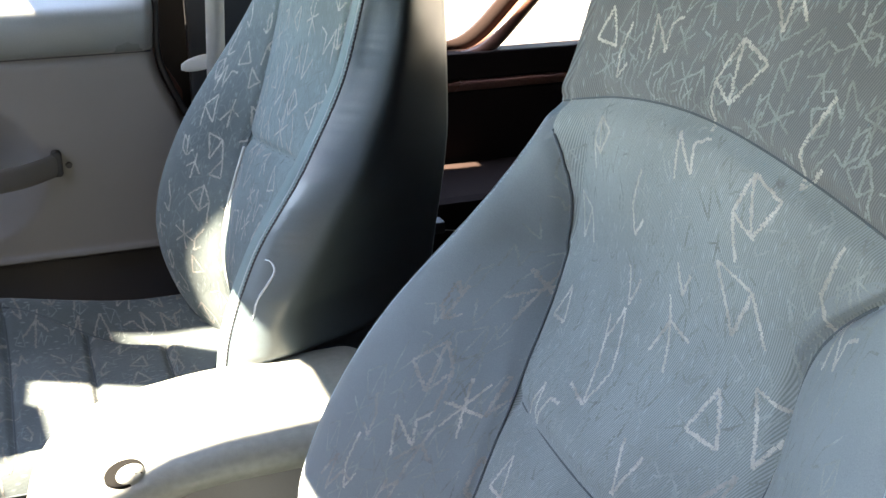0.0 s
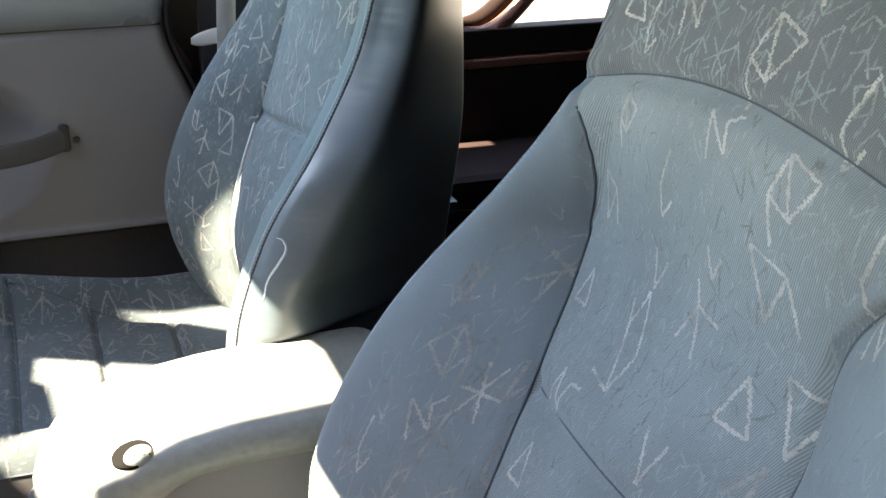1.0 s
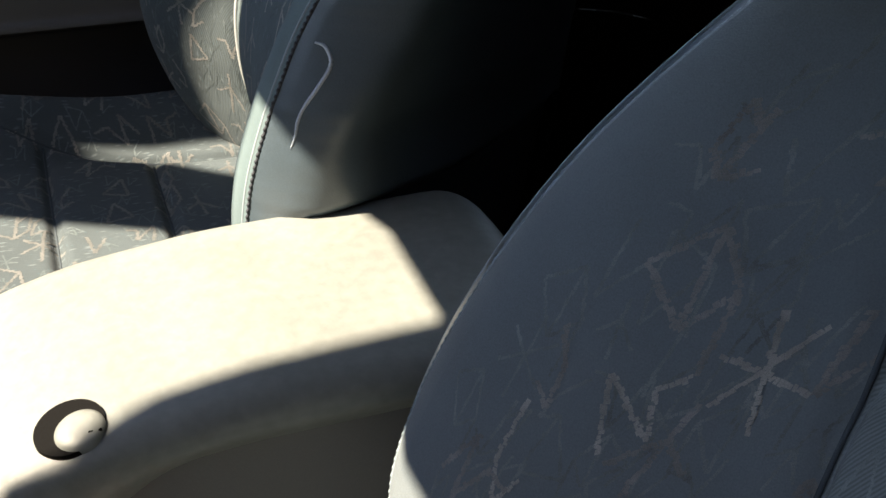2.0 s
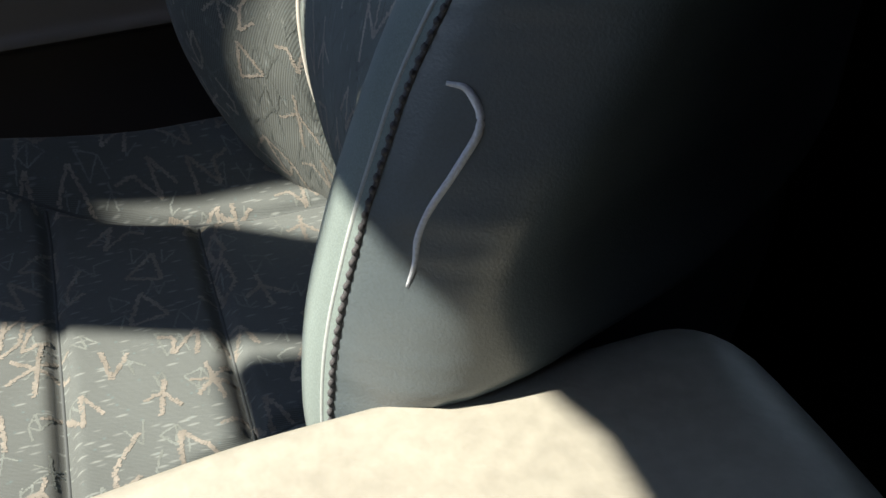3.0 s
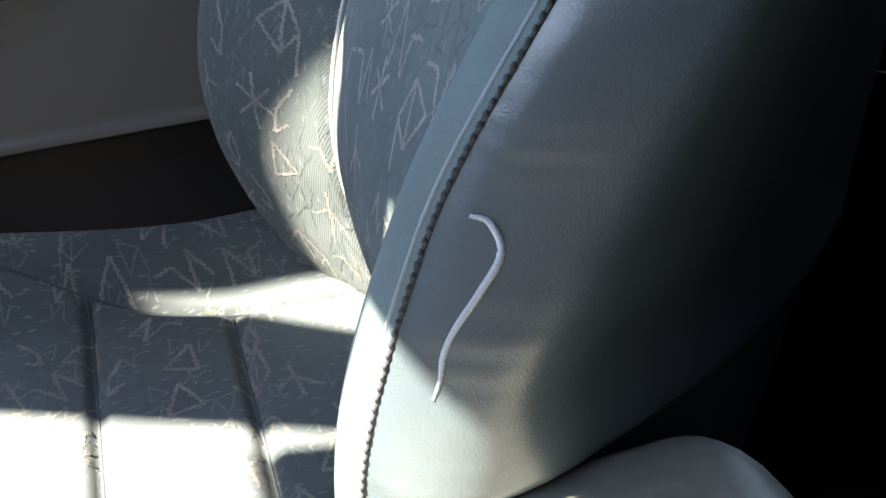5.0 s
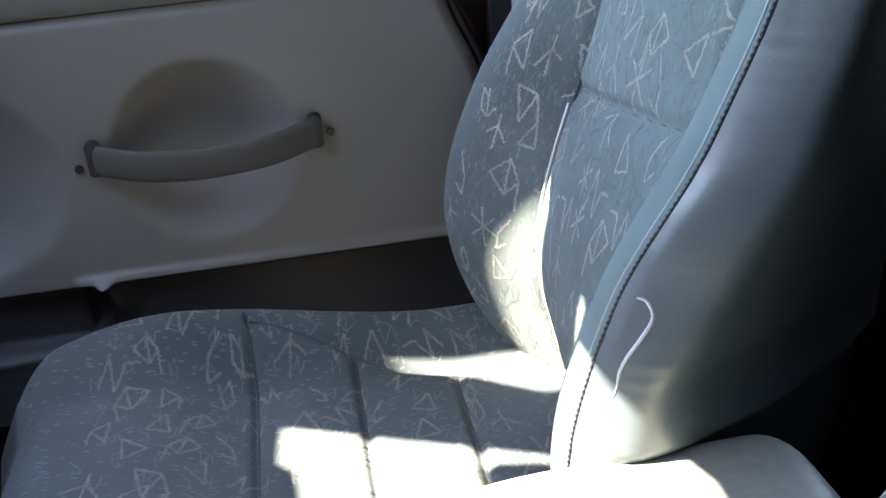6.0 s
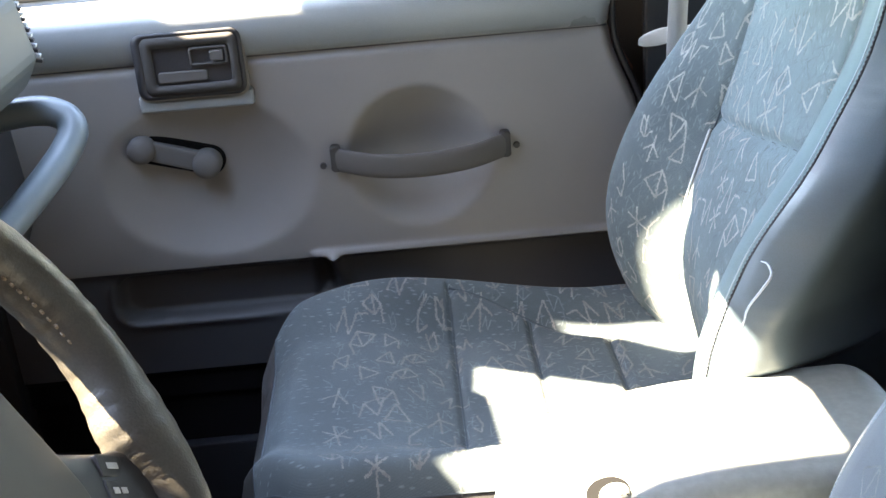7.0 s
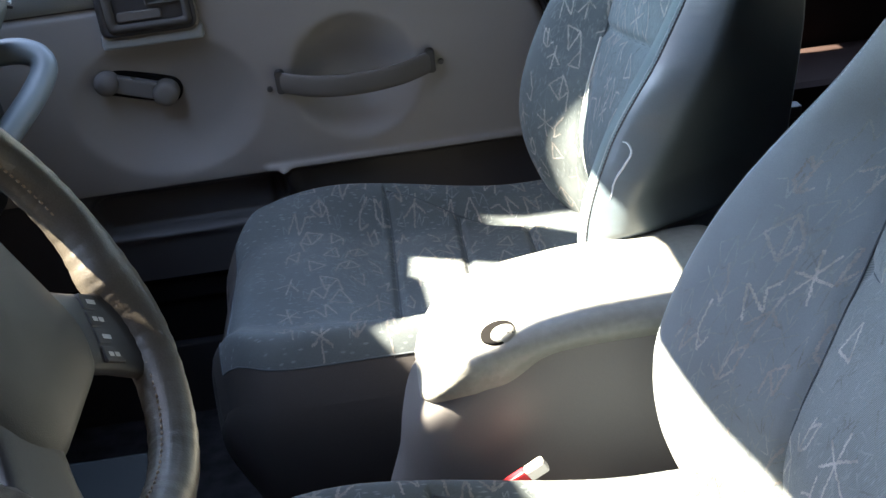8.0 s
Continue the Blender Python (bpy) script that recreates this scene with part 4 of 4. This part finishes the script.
def ring(outer, inner, y0, y1):
    """A frame between two outlines with as many points, from y0 to y1."""
    n = len(outer)
    v = [(x, y0, z) for x, z in outer] + [(x, y0, z) for x, z in inner] + [(x, y1, z) for x, z in outer] + [(x, y1, z) for x, z in inner]
    f = []
    for i in range(n):
        j = (i + 1) % n
        f += [(i, j, n + j, n + i), (2 * n + i, 2 * n + j, j, i), (n + i, n + j, 3 * n + j, 3 * n + i)]
    return v, f


# inner release: a raised surround, a frame, a dark well, lever and lock slide
handle = part("release_surround", prism(rounded(-0.392, -0.236, 0.728, 0.832, 0.016), 1.738, 1.758, 0.004), DOOR_GREY, door)
link_mesh("outer_ring", *ring(rounded(-0.390, -0.238, 0.738, 0.832, 0.014), rounded(-0.377, -0.245, 0.745, 0.825, 0.010), 1.731, 1.740), DARK, handle, "black rubber edge")
link_mesh("frame", *ring(rounded(-0.378, -0.244, 0.744, 0.826, 0.010), rounded(-0.364, -0.256, 0.757, 0.811, 0.006), 1.729, 1.745), FRAME_GREY, handle, "dark grey frame of the release lever")
part("well", prism(rounded(-0.3785, -0.2435, 0.7435, 0.8265, 0.010), 1.735, 1.739), DARK, handle)
part("lever", prism(rounded(-0.360, -0.290, 0.761, 0.776, 0.005), 1.730, 1.738, 0.002), STRAP_GREY, handle)
part("lip", box(-0.396, -0.232, 1.738, 1.758, 0.716, 0.742, 0.008, 3), DOOR_PAD, handle, "moulded lip under the release, coloured as if sky-lit")
link_mesh("lock_frame", *ring(rounded(-0.312, -0.258, 0.782, 0.809, 0.004), rounded(-0.308, -0.262, 0.786, 0.805, 0.003), 1.729, 1.737), FRAME_GREY, handle)
part("lock_slide", prism(rounded(-0.283, -0.264, 0.788, 0.803, 0.003), 1.727, 1.737, 0.002), STRAP_GREY, handle)

# window crank
crank = part("window_crank", prism(rounded(-0.405, -0.310, -0.0145, 0.0145, 0.014), -0.008, 0.010, 0.004), KNOB_GREY, door)
crank.data.transform(Matrix.Translation((-0.3645, 1.764, 0.6445)) @ Matrix.Rotation(radians(18), 4, "Y") @ Matrix.Translation((0.3575, 0, 0)))
# black plate painted as the shade line around the crank
link_mesh("crank_shade", *grid(np.array([[(-0.3645 + (x + 0.3575) * math.cos(radians(18)) + zc * math.sin(radians(18)), y + 0.09 * (x + 0.425), 0.6445 - (x + 0.3575) * math.sin(radians(18)) + zc * math.cos(radians(18))) for x, zc in rounded(-0.431 - g, -0.284 + g, -0.0222 - g, 0.0222 + g, 0.022)] for y, g in ((1.800, 0.001), (1.767, 0.001), (1.764, -0.001), (1.764, -0.02))]), wrap=True), SHADE_BLACK, crank, "dark gap ring behind the crank", smooth=False)
for name, x, zc, r, d in (("hub", -0.318, 0.628, 0.0215, 0.019), ("knob", -0.4085, 0.659, 0.0205, 0.024)):
    prof = [(r, 0.024), (r, -d * 0.55), (r * 0.95, -d * 0.8), (r * 0.8, -d), (r * 0.45, -d * 1.1), (0.0002, -d * 1.13)]
    turned = np.array([[(x + q * math.cos(k), 1.768 + h, zc + q * math.sin(k)) for k in np.linspace(0, 2 * np.pi, 32, endpoint=False)] for q, h in prof])
    link_mesh(name, *grid(turned, wrap=True, flip=True), KNOB_GREY, crank)

# pull strap with its end caps and screws
p = curve([(-0.128, 1.741, 0.624), (-0.07, 1.722, 0.615), (0.0, 1.716, 0.612), (0.07, 1.722, 0.616), (0.124, 1.741, 0.624)], 40)
band = []
for q in p:
    w, d = 0.0185, 0.006
    band.append([(q[0], q[1] + d * math.sin(a) * 0.8, q[2] + w * np.sign(math.cos(a)) * abs(math.cos(a)) ** 0.6) for a in np.linspace(0, 2 * np.pi, 16, endpoint=False)])
strap = link_mesh("pull_strap", *grid(np.array(band), wrap=True), STRAP_GREY, door, "grey moulded pull strap")
for x in (-0.127, 0.123):
    part("end_cap", prism(rounded(x - 0.0075, x + 0.0075, 0.605, 0.644, 0.006), 1.736, 1.770, 0.003), FRAME_GREY, strap)
for x, zc in ((-0.147, 0.612), (0.140, 0.618)):
    bm = bmesh.new()
    bmesh.ops.create_cone(bm, cap_ends=True, segments=16, radius1=0.006, radius2=0.0045, depth=0.006)
    bmesh.ops.transform(bm, matrix=pose(x, DOOR_Y, zc, 90, 0, 0), verts=bm.verts[:])
    part("screw_cap", bm, DARK, strap)


# ---- seat belt, rear window frame ----
belt = thing("seat_belt", "pale seat belt hanging beside the passenger seat", "seat belt", (0.36, 1.73, 0.6))
w = np.array([0, 1])[None, :, None]
run = curve([(0.362, 1.695, 0.70), (0.367, 1.70, 0.80), (0.379, 1.71, 1.0), (0.395, 1.72, 1.25)], 30)
flat = run[:, None] + (w - 0.5) * np.array([0.030, 0.012, 0.0])
v, f = grid(np.concatenate([flat, flat[:, ::-1] + (0, 0.0016, 0)], 1), wrap=True)
link_mesh("webbing", v, f, BELT, belt)
loop = np.array([[(0.317 + 0.075 * k, 1.722 + 0.010 * math.sin(3 * k + a), 0.763 + 0.012 * k + (0.0040 + 0.0065 * math.sin(math.pi * min(1, k * 1.3)) ** 0.6) * math.cos(a) - 0.004 * math.sin(a)) for a in np.linspace(0, 2 * np.pi, 14, endpoint=False)] for k in np.linspace(0, 1, 14)])
loop[:, :, 1] = 1.722 + (loop[:, :, 1] - 1.722) * 0.45
v, f = grid(loop, wrap=True)
link_mesh("guide", v, f + [tuple(range(14))[::-1]], BELT, belt, "folded pale webbing loop")
frame_path = curve([(0.62, 1.83, 0.716), (0.74, 1.83, 0.712), (0.82, 1.83, 0.716), (0.865, 1.83, 0.733), (0.92, 1.83, 0.785), (1.02, 1.83, 0.895), (1.2, 1.83, 1.10), (1.42, 1.83, 1.42)], 70)
wf = thing("window_frame", "dark red-brown frame with rounded corner around the rear side window", "window frame", (0.8, 1.83, 0.7))
link_mesh("tube", *tube(frame_path, 0.014, 12), PAINT, wf)
band = np.stack([frame_path + (0, 0.012, 0), frame_path + (-0.030, 0.012, 0.026)], 1)
v, f = grid(np.concatenate([band, band[:, ::-1] + (0, 0.01, 0)], 1), wrap=True)
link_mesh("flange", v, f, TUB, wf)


# ---- steering wheel and dashboard ----
tilt = radians(27)
HUBC = Vector((-0.227, 0.600, 0.849))
wheel_m = Matrix.Translation(HUBC) @ Matrix.Rotation(-tilt, 4, "Y")     # local x: to the driver, y: right, z: up the wheel


def on_wheel(p):
    return np.array([tuple(wheel_m @ Vector(q)) for q in p])


wheel = thing("steering_wheel", "worn leather steering wheel with grey hub pad and cruise buttons", "steering wheel", HUBC)
R = 0.1765
a = np.linspace(0, 2 * np.pi, 240)
b = np.linspace(0, 2 * np.pi, 20, endpoint=False)
ring_r = 0.0190 + 0.0004 * np.sin(a * 61) * np.sin(a * 7 + 1) + 0.0022 * sum(np.exp(-(((np.degrees(a) - s) % 360 - 180) / 16) ** 2) for s in (142, 38))
# the leather puckers along its inner seam
ridge = 0.0007 * np.sin(a * 150)[:, None] * np.exp(-((b - np.pi) / 0.7) ** 2)[None]
web_ = sum(np.exp(-(((np.degrees(a) - s) % 360 - 180) / 13) ** 2) for s in (158, 22))
rr = ring_r[:, None] + ridge + 0.016 * web_[:, None] * np.exp(-((b - np.pi) / 0.9) ** 2)[None]
cosb, sinb = np.cos(b)[None], np.sin(b)[None]
torus = np.stack([rr * sinb, (R + rr * cosb) * np.cos(a)[:, None], (R + rr * cosb) * np.sin(a)[:, None]], -1)
v, f = grid(torus, wrap=True, flip=True)
rim_ob = link_mesh("rim", on_wheel(v), f, LEATHER, wheel)
seam = np.stack([0.004 + 0 * a, (R - 0.0185) * np.cos(a), (R - 0.0185) * np.sin(a)], 1)
stitches(on_wheel(seam), LACING, rim_ob, every=0.0062, size=0.0012, label="tan lacing along the inner seam")
for s in (-40, 220):
    c, sn = math.cos(radians(s)), math.sin(radians(s))
    web = []
    for d, w, top_ in ((0.04, 0.036, -0.004), (0.09, 0.034, -0.002), (0.12, 0.034, 0.0), (0.150, 0.038, 0.003), (0.168, 0.046, 0.004)):
        sec = []
        for k in np.linspace(0, 2 * np.pi, 24, endpoint=False):
            q, h = np.sign(math.cos(k)) * abs(math.cos(k)) ** 0.5 * w, np.sign(math.sin(k)) * abs(math.sin(k)) ** 0.6 * 0.009
            sec.append((top_ - 0.009 + h, c * d - sn * q, sn * d + c * q))
        web.append(sec)
    v, f = grid(np.array(web), wrap=True)
    spoke = link_mesh("spoke", on_wheel(v), f, DARK, wheel, "black plastic spoke")
    if s == -40:
        for k in range(4):
            q = 0.024 - 0.0155 * k
            m = wheel_m @ Matrix.Translation((-0.001, c * 0.122 - sn * q, sn * 0.122 + c * q)) @ Matrix.Rotation(radians(s), 4, "X")
            bm = box(-0.004, 0.0014, -0.013, 0.011, -0.0068, 0.0068, 0.001)
            bmesh.ops.transform(bm, matrix=m, verts=bm.verts[:])
            button = part("cruise_button", bm, DARK, spoke)
            for y0, y1 in (((-0.008, -0.002), (0.0, 0.006)) if k % 2 else ((-0.006, 0.005),)):
                bm = box(0.0013, 0.0019, y0, y1, -0.0022, 0.0018, 0.0003, 1)
                bmesh.ops.transform(bm, matrix=m, verts=bm.verts[:])
                part("mark", bm, PALE_MARK, button)
pad = rounded(-0.085, 0.085, -0.092, 0.068, 0.045, 8)
rings = []
for sc, d in ((1.0, -0.06), (1.0, -0.018), (0.985, -0.009), (0.94, -0.003), (0.85, 0.001), (0.5, 0.006), (0.0005, 0.008)):
    rings.append([(d, x * sc, zc * sc) for x, zc in pad])
link_mesh("hub_pad", *(lambda vf: (on_wheel(vf[0]), vf[1]))(grid(np.array(rings), wrap=True)), HUB, wheel)
link_mesh("column", *tube([tuple(wheel_m @ Vector((-d, 0, 0))) for d in (0.02, 0.15, 0.45)], [0.04, 0.045, 0.05], 16), DARK, wheel)

dash = thing("dashboard", "grey dashboard with a passenger grab bar", "dashboard", (-0.7, 1.0, 0.6))
part("pad", prism([(-1.05, 0.92), (-0.62, 0.925), (-0.50, 0.945), (-0.475, 0.925), (-0.462, 0.85), (-0.485, 0.812), (-0.56, 0.79), (-1.05, 0.6)], 0.16, 1.56, 0.010), DASH_GREY, dash)
part("lower_panel", prism([(-1.05, 0.60), (-0.565, 0.785), (-0.555, 0.60), (-0.60, 0.50), (-1.05, 0.45)], 0.16, 1.69, 0.008), DARK, dash)
link_mesh("grab_bar", *tube(curve([(-0.56, 1.56, 0.775), (-0.475, 1.56, 0.783), (-0.437, 1.55, 0.765), (-0.445, 1.51, 0.735), (-0.49, 1.40, 0.69), (-0.53, 1.29, 0.665), (-0.60, 1.25, 0.66)], 48), 0.019, 14), TRIM_GREY, dash, "blue-grey moulded grab bar")

for k in range(13):
    q = k / 12
    bm = box(-0.006, 0.006, -0.004, 0.004, -0.0022, 0.0022, 0.001)
    bmesh.ops.transform(bm, matrix=pose(-0.4795 + 0.016 * q, 1.5585, 0.925 - 0.078 * q, 0, 12, 0), verts=bm.verts[:])
    part("vent_slat", bm, PIPING if k % 2 else DARK, dash)

# loose belt hanging across the rear of the car
rear_belt = thing("rear_seat_belt", "pale webbing of a rear seat belt hanging behind the front seats", "seat belt", (0.96, 1.5, 0.42))
run = curve([(0.66, 1.52, 0.535), (0.724, 1.5, 0.531), (0.77, 1.5, 0.518), (0.819, 1.5, 0.501), (0.879, 1.5, 0.473), (0.957, 1.5, 0.433), (1.10, 1.53, 0.33), (1.18, 1.56, 0.16), (1.20, 1.58, 0.004)], 64)
flat = run[:, None] + (w - 0.5) * np.array([0.004, 0.010, 0.012])
v, f = grid(np.concatenate([flat, flat[:, ::-1] + (0, 0, 0.0016)], 1), wrap=True)
link_mesh("webbing", v, f, BELT, rear_belt)
part("anchor", box(0.635, 0.665, 1.51, 1.535, 0.525, 0.545, 0.004), DARK, rear_belt)
